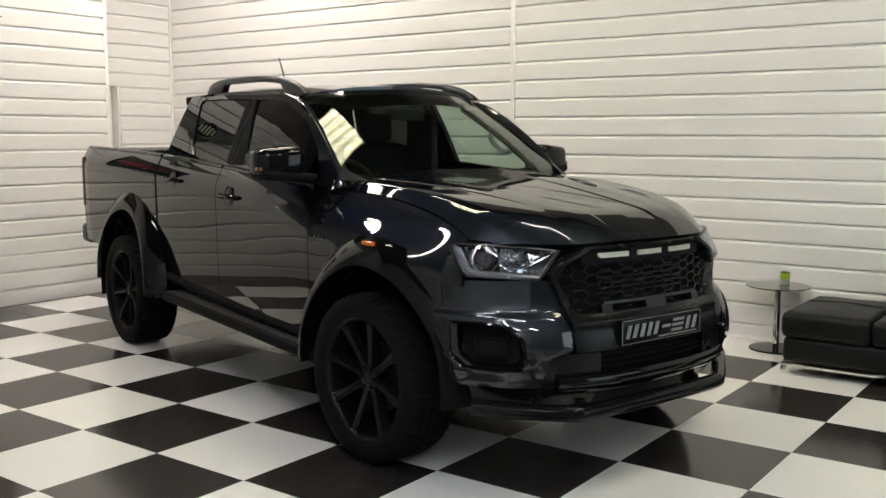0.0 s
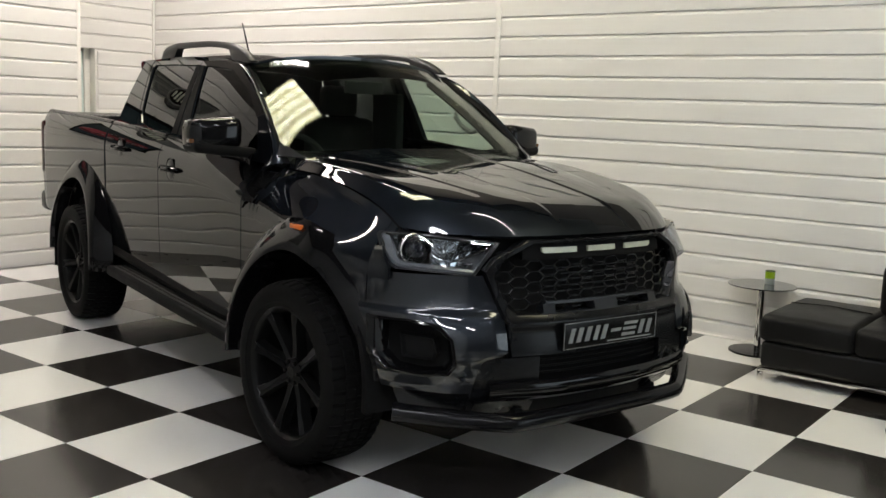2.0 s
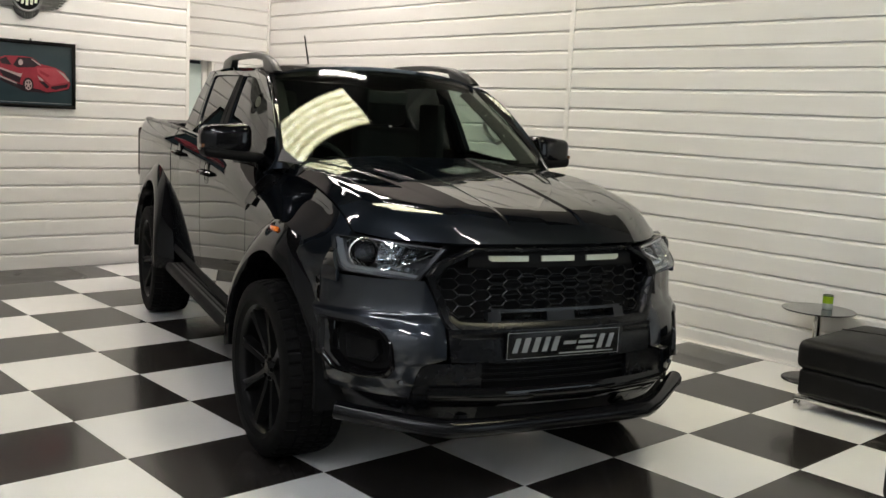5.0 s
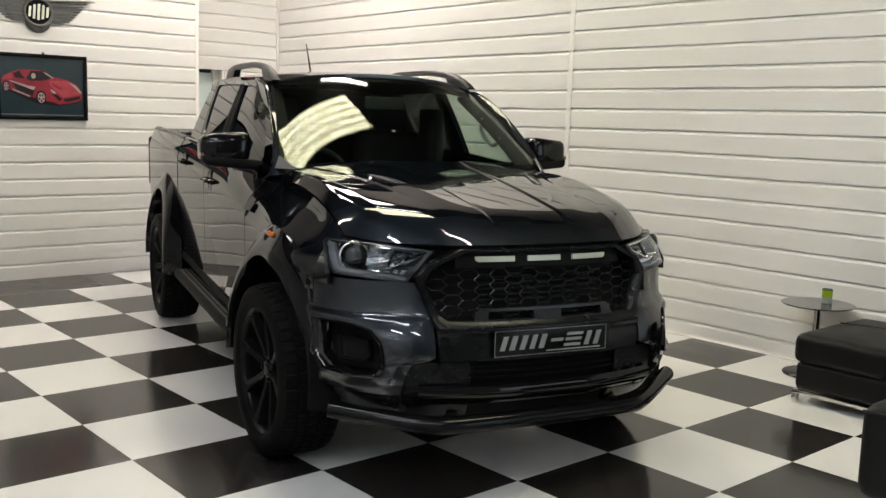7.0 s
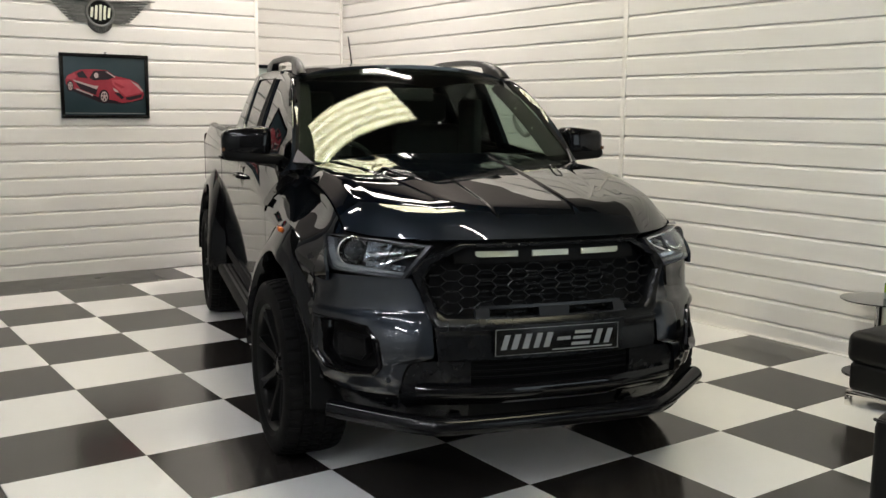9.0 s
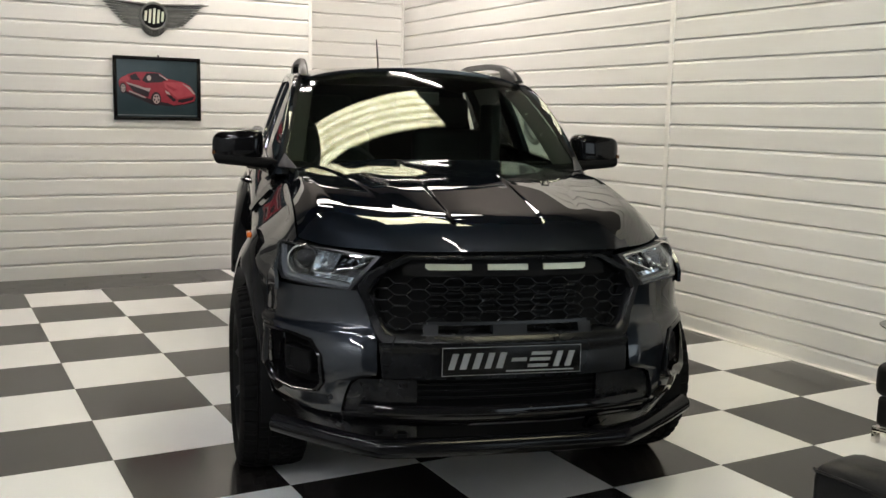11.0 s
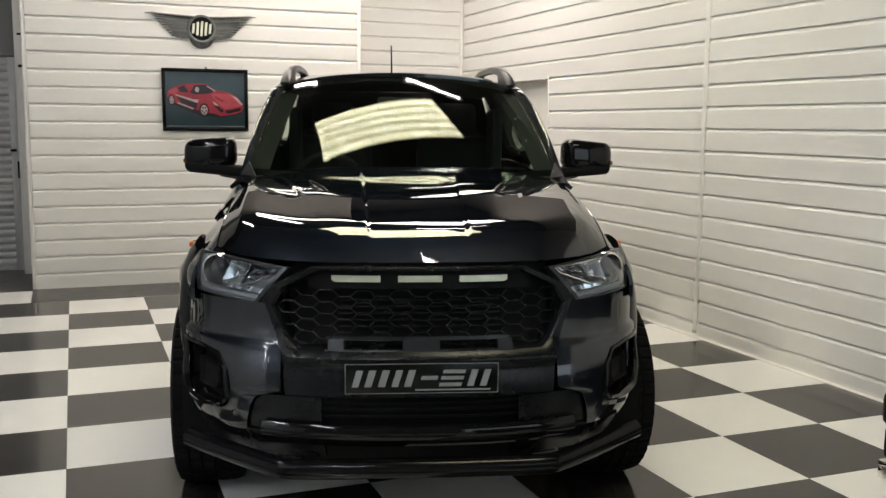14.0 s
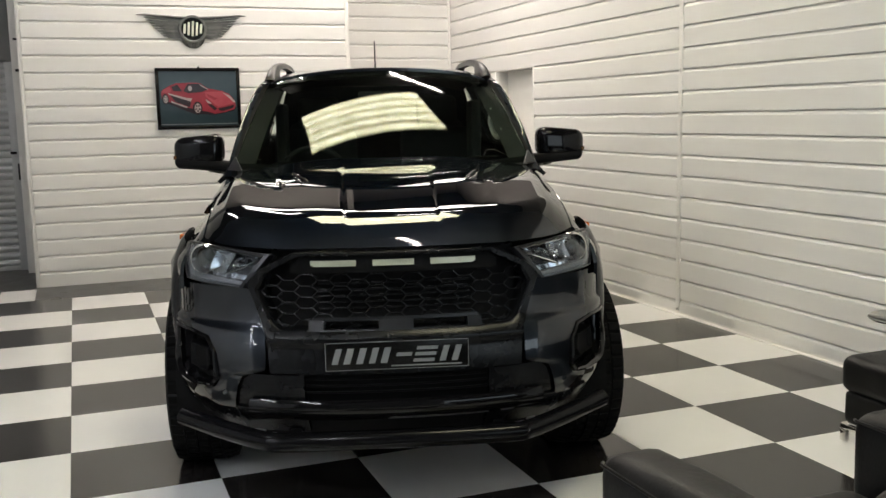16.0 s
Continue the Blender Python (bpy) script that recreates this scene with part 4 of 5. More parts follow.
part("steering_wheel", lathe([(0.185 + 0.016 * math.cos(k * math.pi / 4), 0.016 * math.sin(k * math.pi / 4)) for k in range(9)], (0, 0, 0), "x", 28), M_CABIN, truck).matrix_basis = pose(-1.02, -0.38, 1.20, 0, -25, 0)
for y in (-0.38, 0.38):
    seat = part("seat", box(-1.85, -1.35, y - 0.25, y + 0.25, 0.80, 0.98, 0.06, 3), M_CABIN, truck)
    part("backrest", box(-1.98, -1.82, y - 0.24, y + 0.24, 0.90, 1.46, 0.06, 3), M_CABIN, seat)
    part("headrest", box(-1.97, -1.87, y - 0.13, y + 0.13, 1.47, 1.66, 0.04, 3), M_CABIN, seat)
part("rear_bench", box(-2.72, -2.50, -0.62, 0.62, 0.85, 1.50, 0.06, 3), M_CABIN, truck)
part("grab_handle", sweep(smooth_path([screen(0.93, 0.42, -0.06), screen(0.90, 0.46, -0.13), screen(0.90, 0.62, -0.13), screen(0.93, 0.68, -0.06)], 5), 0.014, 8), M_INTERIOR, truck)
part("rear_view_mirror", box(-1.0, -0.97, -0.12, 0.12, 1.60, 1.67, 0.012), M_CABIN, truck)


# ---- front end ----
PLAN = [(0.948, 0.0), (0.942, 0.2), (0.915, 0.36), (0.885, 0.48), (0.845, 0.58), (0.785, 0.67), (0.69, 0.76), (0.56, 0.83), (0.41, 0.875), (0.20, 0.902)]


def eased(values, width, turns=3):
    """Moving averages, run over a list a few times, with its ends held."""
    v = np.array(values)
    for _ in range(turns):
        ends = np.concatenate((2 * v[0] - v[width:0:-1], v, 2 * v[-1] - v[-2:-width - 2:-1]))
        v = np.convolve(ends, np.ones(2 * width + 1) / (2 * width + 1), "valid")
    return v


half_s = [0.0]
for (xa, ya), (xb, yb) in zip(PLAN, PLAN[1:]):
    half_s.append(half_s[-1] + math.hypot(xb - xa, yb - ya))
PLAN_D = np.linspace(-half_s[-1], half_s[-1], 801)
PLAN_X = eased([curve(abs(d), [(q, p[0]) for q, p in zip(half_s, PLAN)]) for d in PLAN_D], 18)[400:]
PLAN_Y = eased([math.copysign(curve(abs(d), [(q, p[1]) for q, p in zip(half_s, PLAN)]), d) for d in PLAN_D], 18)[400:]
PLAN_D = PLAN_D[400:]
LEAN = [(0.30, -0.11), (0.40, -0.05), (0.47, 0.0), (0.52, 0.012), (0.60, 0.010), (0.68, 0.0), (0.74, -0.022), (0.80, -0.052), (0.88, -0.060), (0.95, -0.064), (1.06, -0.078)]


LEAN_Z = np.linspace(0.28, 1.10, 165)
LEAN_O = eased([curve(z, LEAN) for z in LEAN_Z], 5)


def at_y(a):
    return float(np.interp(a, PLAN_Y, PLAN_D))


def at_x(x):
    return float(np.interp(-x, -PLAN_X, PLAN_D))


def face(d, z, off=0.0, s=1):
    """A point of the nose: d along its plan from the middle, height z, off out of the surface."""
    x, y = float(np.interp(d, PLAN_D, PLAN_X)), float(np.interp(d, PLAN_D, PLAN_Y))
    dx = float(np.interp(d + 0.012, PLAN_D, PLAN_X) - np.interp(abs(d - 0.012), PLAN_D, PLAN_X))
    dy = float(np.interp(d + 0.012, PLAN_D, PLAN_Y) - math.copysign(1, d - 0.012) * np.interp(abs(d - 0.012), PLAN_D, PLAN_Y))
    n = Vector((dy, -dx, 0)).normalized()
    o = off + float(np.interp(z, LEAN_Z, LEAN_O)) * (1 - 0.85 * step(y - 0.77, 0.10) * step(z - 0.69, 0.04))
    return Vector((x + n.x * o, s * (y + n.y * o), z))


def nose(y, z, off=0.0):
    return face(at_y(abs(y)), z, off, -1 if y < 0 else 1)


FOG = [(0.850, 0.738), (0.775, 0.742), (0.705, 0.728), (0.665, 0.680), (0.652, 0.580), (0.672, 0.548), (0.740, 0.538), (0.815, 0.548), (0.846, 0.600)]
INNER_A = [(0.46, 0.605), (0.52, 0.592), (0.595, 0.566), (0.628, 0.478), (0.75, 0.487), (0.912, 0.568)]
for s in (-1, 1):
    rows = []
    for z in spread(0.47, 0.912, 60):
        d0 = at_y(curve(z, INNER_A))
        dd = 0.56 ** 2 - (z - 0.42) ** 2
        d1 = at_x(max(0.36, math.sqrt(dd) if dd > 0 else 0.36))
        rows.append([face(d, z, 0.002 + 0.013 * step(0.772 - z, 0.012) * (1 - 0.8 * step(0.60 - z, 0.12)) * min(1, (d - d0) / 0.05), s) for d in spread(d0, d1, 60)])
    own = patch(rows, 0.016, core=(0.2, 0, 0.7))
    hole = [(0.752 + (y - 0.752) * 0.93, 0.640 + (z - 0.640) * 0.93) for y, z in FOG]
    gone = [f for f in own.faces if inside((abs(f.calc_center_median().y), f.calc_center_median().z), hole)]
    bmesh.ops.delete(own, geom=gone, context="FACES")
    corner = part("bumper_corner", own, M_PAINT, truck, smooth=40)
    # lower corner trim
    part("lower_trim", patch([[face(d, z, -0.002, s) for d in spread(at_y(0.34), at_x(0.60), 16)] for z in spread(0.37, 0.475, 5)], 0.02, core=(0.2, 0, 0.5)), M_SURROUND, truck)
    # black inset beside the lower grille
    part("corner_inset", patch([[nose(s * (0.34 + (curve(z, INNER_A) - 0.005 - 0.34) * k / 6), z, -0.012) for k in range(7)] for z in spread(0.472, 0.605, 6)], 0.02, core=(0.2, 0, 0.6)), M_SURROUND, truck)
    # fog lamp
    c = Vector((0.752, 0.640, 0))
    rim = divide([(*p, 0) for p in FOG], 4)

    def fog_ring(f, off):
        return [nose(s * (c.x + (p.x - c.x) * f), c.y + (p.y - c.y) * f, off) for p in rim]
    bezel = part("fog_lamp_bezel", loops([fog_ring(1.04, 0.004), fog_ring(1.02, 0.022), fog_ring(0.95, 0.025), fog_ring(0.90, 0.018), fog_ring(0.82, -0.020), fog_ring(0.80, -0.055)]), M_GLOSS, corner, "gloss black fog lamp bezel", smooth=40)
    part("fog_lamp_recess", loops([fog_ring(0.81, -0.045), fog_ring(0.72, -0.050), fog_ring(0.4, -0.052)], None, True), M_MATT, corner)
    rings = []
    inner = divide([(0.80, 0.685, 0), (0.715, 0.678, 0), (0.702, 0.62, 0), (0.715, 0.592, 0), (0.79, 0.596, 0)], 3)
    for f, off in ((1.0, -0.05), (1.0, -0.010), (0.92, -0.004), (0.80, -0.020)):
        rings.append([nose(s * (c.x + (p.x - c.x) * f), c.y + (p.y - c.y) * f, off) for p in inner])
    part("fog_lamp", loops(rings, None, True), M_MATT, corner, "dark fog lamp lens", smooth=30)
    part("parking_sensor", lathe([(0.001, 0.004), (0.009, 0.004), (0.011, 0.0), (0.011, -0.01)], nose(s * 0.63, 0.53, 0.006), "x", 14), M_PAINT, corner)

# grille surround
OUTER = [(-0.385, 1.050), (0.385, 1.050), (0.530, 0.982), (0.572, 0.938), (0.498, 0.762), (0.472, 0.730), (-0.472, 0.730), (-0.498, 0.762), (-0.572, 0.938), (-0.530, 0.982)]
OPEN = [(-0.355, 1.034), (0.355, 1.034), (0.485, 0.972), (0.522, 0.908), (0.464, 0.796), (0.428, 0.770), (-0.428, 0.770), (-0.464, 0.796), (-0.522, 0.908), (-0.485, 0.972)]
o, i = divide([(*p, 0) for p in OUTER], 8), divide([(*p, 0) for p in OPEN], 8)
mid = [a.lerp(b, 0.25) for a, b in zip(o, i)]
mid2 = [a.lerp(b, 0.82) for a, b in zip(o, i)]
rings = [[nose(p.x, p.y, -0.03) for p in o], [nose(p.x, p.y, 0.004) for p in o], [nose(p.x, p.y, 0.022) for p in mid], [nose(p.x, p.y, 0.020) for p in mid2], [nose(p.x, p.y, 0.010) for p in i], [nose(p.x, p.y, -0.06) for p in i]]
grille = part("grille_surround", loops(rings), M_SURROUND, truck, "satin black grille surround", smooth=40)
part("grille_backing", patch([[nose(y, z, -0.062) for y in spread(-0.50, 0.50, 20)] for z in spread(0.75, 1.045, 6)], 0.01, core=(0.2, 0, 0.9)), M_MATT, truck)
# honeycomb
own = bmesh.new()
inner2d = [(p.x, p.y) for p in i]
FLAT, SLANT, RISE = 0.046, 0.022, 0.0205
for col in range(-8, 9):
    for row in range(-2, 8):
        cx, cz = col * (FLAT + SLANT), 0.80 + row * 2 * RISE + (RISE if col % 2 else 0)
        a, b, d, e = (cx - FLAT / 2, cz + RISE), (cx + FLAT / 2, cz + RISE), (cx + FLAT / 2 + SLANT, cz), (cx + FLAT / 2, cz - RISE)
        for p, q in ((a, b), (b, d), (d, e)):
            m2 = ((p[0] + q[0]) / 2, (p[1] + q[1]) / 2)
            if m2[1] < 0.968 and inside(m2, inner2d):
                sweep([nose(p[0], p[1], -0.014), nose(q[0], q[1], -0.014)], 0.0032, 5, bm=own, caps=False, up=Vector((1, 0, 0)))
part("honeycomb", own, M_SATIN, grille, "black honeycomb mesh", smooth=50)
part("upper_bar", patch([[nose(y, z, -0.004) for y in spread(-0.40, 0.40, 20)] for z in spread(0.972, 1.036, 4)], 0.03, core=(0.2, 0, 0.9)), M_MATT, grille)
for ya, yb in ((-0.318, -0.142), (-0.080, 0.074), (0.136, 0.312)):
    part("light_strip", patch([[nose(y, z, 0.006) for y in spread(ya + (0.012 if ya < -0.2 and z < 1.0 else 0), yb - (0.012 if yb > 0.2 and z < 1.0 else 0), 6)] for z in spread(0.996, 1.018, 3)], 0.012, core=(0.2, 0, 0.9)), M_DRL, grille, "pale unlit light strip")
for z in (0.835, 0.858, 0.881, 0.904, 0.927):
    part("radiator_slat", sweep([nose(y, z, -0.045) for y in spread(-0.30, 0.30, 12)], 0.005, 5, up=Vector((1, 0, 0))), M_SATIN, grille)
# bar with two slots at the foot of the opening
own = None
for ya, yb, za, zb in ((-0.308, 0.308, 0.801, 0.813), (-0.330, 0.330, 0.758, 0.770), (-0.322, -0.268, 0.768, 0.803), (0.268, 0.322, 0.768, 0.803), (-0.064, 0.064, 0.768, 0.803)):
    own = patch([[nose(y, z, 0.018) for y in spread(ya, yb, 10)] for z in (za, zb)], 0.05, core=(0.2, 0, 0.8), bm=own)
part("slotted_bar", own, M_GRAPHITE, grille)

# middle panel, lower grille and lip
part("plate_panel", patch([[nose(y * (1 - 0.03 * (0.735 - z) / 0.12), z, 0.020 * step(z - 0.716, 0.020)) for y in spread(-0.476, 0.476, 40)] for z in spread(0.612, 0.738, 14)], 0.02, core=(0.2, 0, 0.6)), M_SURROUND, truck, "satin black panel behind the show plate", smooth=60)
part("lower_grille_back", patch([[nose(y, z, -0.05) for y in spread(-0.46, 0.46, 20)] for z in spread(0.49, 0.62, 4)], 0.02, core=(0.2, 0, 0.6)), M_MATT, truck)
for z in (0.535, 0.560, 0.585):
    part("lower_slat", sweep([nose(y, z, -0.036) for y in spread(-0.42, 0.42, 20)], 0.005, 6, up=Vector((1, 0, 0))), M_MATT, truck)
part("lower_lip", patch([[nose(y, z, 0.004 + 0.02 * math.sin((z - 0.43) / 0.085 * math.pi)) for y in spread(-0.54, 0.54, 30)] for z in spread(0.430, 0.515, 7)], 0.02, core=(0.2, 0, 0.5)), M_GLOSS, truck)
part("under_tray", patch([[nose(y, z, -0.03) for y in spread(-0.55, 0.55, 20)] for z in spread(0.345, 0.435, 4)], 0.02, core=(0.2, 0, 0.4)), M_MATT, truck)

# display plate with plain slanted bars
plate = part("display_plate", box(0.951, 0.961, -0.262, 0.262, 0.626, 0.734, 0.003), M_FRAME, truck, "black show plate with plain silver bars")
for ya, yb, za, zb in ((-0.258, 0.258, 0.7295, 0.7315), (-0.258, 0.258, 0.6285, 0.6300), (-0.2595, -0.2575, 0.6285, 0.7315), (0.2575, 0.2595, 0.6285, 0.7315)):
    part("rim_line", box(0.9605, 0.9622, ya, yb, za, zb), M_LETTER, plate)


def slant(y, z, d):
    return Vector((0.9612 + d, y + 0.30 * (z - 0.65), z))


for ya, yb, za, zb in ((-0.238, -0.216, 0.652, 0.709), (-0.196, -0.172, 0.652, 0.709), (-0.150, -0.126, 0.652, 0.709), (-0.104, -0.082, 0.652, 0.709), (-0.062, -0.038, 0.652, 0.709), (-0.012, 0.044, 0.675, 0.688), (0.056, 0.132, 0.697, 0.709), (0.056, 0.132, 0.675, 0.687), (0.056, 0.132, 0.652, 0.664), (0.152, 0.174, 0.652, 0.709), (0.196, 0.218, 0.652, 0.709), (-0.02, 0.235, 0.638, 0.643)):
    part("silver_bar", prism([(ya, za), (yb, za), (yb, zb), (ya, zb)], slant, 0.002), M_LETTER, plate)

# low front bar
side_run = [(0.645, 0.832, 0.388), (0.72, 0.735, 0.377), (0.83, 0.59, 0.364), (0.895, 0.495, 0.358), (0.918, 0.43, 0.356), (0.930, 0.2, 0.356)]
part("front_bar", sweep(smooth_path([(x, -y, z) for x, y, z in side_run] + [(x, y, z) for x, y, z in side_run[::-1]], 6), 0.036, 16), M_BAR, truck, "satin black tubular front bar", smooth=60)
for s in (-1, 1):
    part("bar_bracket", box(0.60, 0.86, s * 0.38 - 0.02, s * 0.38 + 0.02, 0.335, 0.385, 0.006), M_MATT, truck)

# headlamps
HL = [Vector((0.450, 0.818, 1.060)), Vector((0.785, 0.458, 1.034)), Vector((0.775, 0.566, 0.906)), Vector((0.555, 0.812, 0.926))]


def lamp_pt(u, v, off, s):
    """u from the outer to the inner end, v from foot to top."""
    p = HL[3].lerp(HL[2], u).lerp(HL[0].lerp(HL[1], u), v)
    n = Vector((0.74, 0.64, 0.20)).normalized()
    p = p + n * (off + 0.05 * math.sin(math.pi * min(max(u, 0), 1)) + 0.006 * math.sin(math.pi * min(max(v, 0), 1)))
    return Vector((p.x, s * p.y, p.z))


for s in (-1, 1):
    def ring_uv(f, off):
        e = divide([(0.02, 0.12, 0), (0.0, 0.5, 0), (0.02, 0.92, 0), (0.06, 1.0, 0), (0.5, 1.0, 0), (1.0, 1.0, 0), (1.0, 0.5, 0), (0.99, 0.02, 0), (0.5, 0.0, 0), (0.07, 0.0, 0)], 4)
        return [lamp_pt(0.5 + (p.x - 0.5) * f, 0.5 + (p.y - 0.5) * f, off, s) for p in e]
    lamp = part("headlamp", loops([ring_uv(1.0, -0.03), ring_uv(1.0, 0.0), ring_uv(0.93, 0.0), ring_uv(0.91, -0.05), ring_uv(0.6, -0.075)], None, True), M_HOUSING, truck, "clear headlamp in a black housing", smooth=40)
    part("lens", patch([[lamp_pt(u, v, 0.002, s) for u in spread(0.03, 0.97, 14)] for v in spread(0.03, 0.97, 8)], 0.003, core=(0, 0, 0.9)), M_LENS, lamp)
    # outer light guide along the outer end and the foot
    rows = []
    for k in range(25):
        t = k / 24
        if t < 0.36:
            q = t / 0.36
            o, n = (0.035 + 0.02 * q, 0.95 - 0.80 * q), (0.125 + 0.02 * q, 0.93 - 0.66 * q)
        elif t < 0.5:
            q = (t - 0.36) / 0.14
            o, n = (0.055 + 0.10 * q, 0.15 - 0.10 * math.sin(q * math.pi / 2)), (0.145 + 0.06 * q, 0.27 - 0.085 * math.sin(q * math.pi / 2))
        else:
            q = (t - 0.5) / 0.5
            o, n = (0.155 + 0.80 * q, 0.05), (0.205 + 0.75 * q, 0.185 - 0.02 * q)
        m = ((o[0] + n[0]) / 2, (o[1] + n[1]) / 2)
        rows.append([lamp_pt(o[0], o[1], -0.030, s), lamp_pt(o[0], o[1], -0.014, s), lamp_pt(m[0], m[1], -0.010, s), lamp_pt(n[0], n[1], -0.016, s), lamp_pt(n[0], n[1], -0.035, s)])
    part("light_guide", patch(rows, 0.004, core=(0, 0, 0.9)), M_GUIDE, lamp, smooth=35)
    # projector, bowls and faceted reflectors
    def bowl(u, v, off, profile, n, mat, name, parent, smooth=40):
        own = lathe(profile, (0, 0, 0), "x", n)
        own.transform(Matrix.Translation(lamp_pt(u, v, off, s)) @ Euler((0, 0, radians(22 * s))).to_matrix().to_4x4())
        return part(name, own, mat, parent, smooth=smooth)
    bowl(0.335, 0.58, -0.030, [(0.060, -0.04), (0.062, 0.000), (0.060, 0.008), (0.055, 0.010), (0.050, 0.002), (0.046, -0.012), (0.043, -0.03)], 32, M_CHROME, "projector_ring", lamp)
    bowl(0.335, 0.58, -0.040, [(0.044, -0.01), (0.042, 0.0), (0.034, 0.012), (0.02, 0.019), (0.001, 0.022)], 24, M_PROJECTOR, "projector_lens", lamp, 60)
    rows = []
    for a in spread(-1, 1, 16):
        rows.append([lamp_pt(0.590 + 0.100 * a, 0.62 + 0.27 * b, -0.066 + 0.045 * max(abs(a), abs(b)) ** 2.2 + 0.006 * ((round(a * 8) + round(b * 8)) % 2), s) for b in spread(-1, 1, 16)])
    part("main_beam_bowl", patch(rows, 0.004, core=(0, 0, 0.9)), M_REFLECT, lamp, smooth=25)
    bowl(0.590, 0.62, -0.050, [(0.001, 0.022), (0.010, 0.018), (0.013, 0.0), (0.013, -0.03)], 12, M_CHROME, "bulb_cap", lamp)
    chance = random.Random(5)
    for k in range(6):
        for j in range(4):
            u, v = 0.705 + 0.038 * k, 0.42 + 0.125 * j + 0.03 * (k % 2)
            if v < 0.30 + 0.42 * (u - 0.70) / 0.22:
                continue
            o1, o2, o3, o4 = (chance.uniform(-0.056, -0.026) for _ in range(4))
            own = patch([[lamp_pt(u, v, o1, s), lamp_pt(u + 0.006, v + 0.105, o2, s)], [lamp_pt(u + 0.034, v + 0.01, o3, s), lamp_pt(u + 0.032, v + 0.115, o4, s)]], 0.004, core=(0, 0, 0.9))
            part("indicator_facet", own, M_REFLECT, lamp, smooth=0)
    # slanted chrome edge below the facets
    part("facet_edge", sweep([lamp_pt(0.70, 0.33, -0.022, s), lamp_pt(0.80, 0.50, -0.020, s), lamp_pt(0.94, 0.82, -0.018, s)], 0.004, 6), M_CHROME, lamp, smooth=50)
    rows = [[lamp_pt(u, v, -0.045 + 0.012 * abs(math.sin(u * 30)), s) for v in spread(0.23, 0.36, 4)] for u in spread(0.50, 0.90, 20)]
    part("lower_reflector", patch(rows, 0.004, core=(0, 0, 0.9)), M_REFLECT, lamp, smooth=20)
    part("side_reflector", patch([[lamp_pt(u, v, -0.030, s) for u in spread(0.150, 0.185, 4)] for v in spread(0.40, 0.92, 5)], 0.004, core=(0, 0, 0.9)), M_REFLECT, lamp, smooth=20)
    part("brow", patch([[lamp_pt(u, v, -0.012, s) for u in spread(0.10, 0.94, 12)] for v in spread(0.90, 0.955, 3)], 0.01, core=(0, 0, 0.9)), M_CHROME, lamp)


# ---- wheels ----
def tyre_mesh():
    """Sidewalls and a blocky all-terrain tread in one skin."""
    side = [(0.274, 0.115), (0.292, 0.132), (0.305, 0.138), (0.307, 0.141), (0.328, 0.143), (0.345, 0.142), (0.360, 0.139), (0.374, 0.132)]
    lanes = [0.128, 0.114, 0.100, 0.090, 0.078, 0.076, 0.070, 0.068, 0.050, 0.030, 0.028, 0.022, 0.020, 0.008]
    lanes = lanes + [-y for y in lanes[::-1]]
    steps = 240
    own = bmesh.new()
    rings = []
    for k in range(steps):
        a = 2 * math.pi * k / steps
        ring = [(r, y) for r, y in side]
        for y in lanes:
            ay = abs(y)
            crown = 0.397 - 0.012 * (ay / 0.128) ** 4
            phase = (k + (2 if 0.03 < ay < 0.07 else 0) + (1 if y > 0 else 0)) % 5
            groove = phase == 0 or 0.070 <= ay <= 0.0761 or 0.022 <= ay <= 0.0281
            if ay < 0.021:
                groove = (k + 3) % 5 == 0 and y > -0.01
            ring.append((crown - (0.008 if groove else 0.0), y))
        ring += [(r, -y) for r, y in side[::-1]]
        rings.append([own.verts.new((r * math.cos(a), y, r * math.sin(a))) for r, y in ring])
    for k in range(steps):
        a, b = rings[k], rings[(k + 1) % steps]
        for j in range(len(a) - 1):
            own.faces.new((a[j], b[j], b[j + 1], a[j + 1]))
    return own


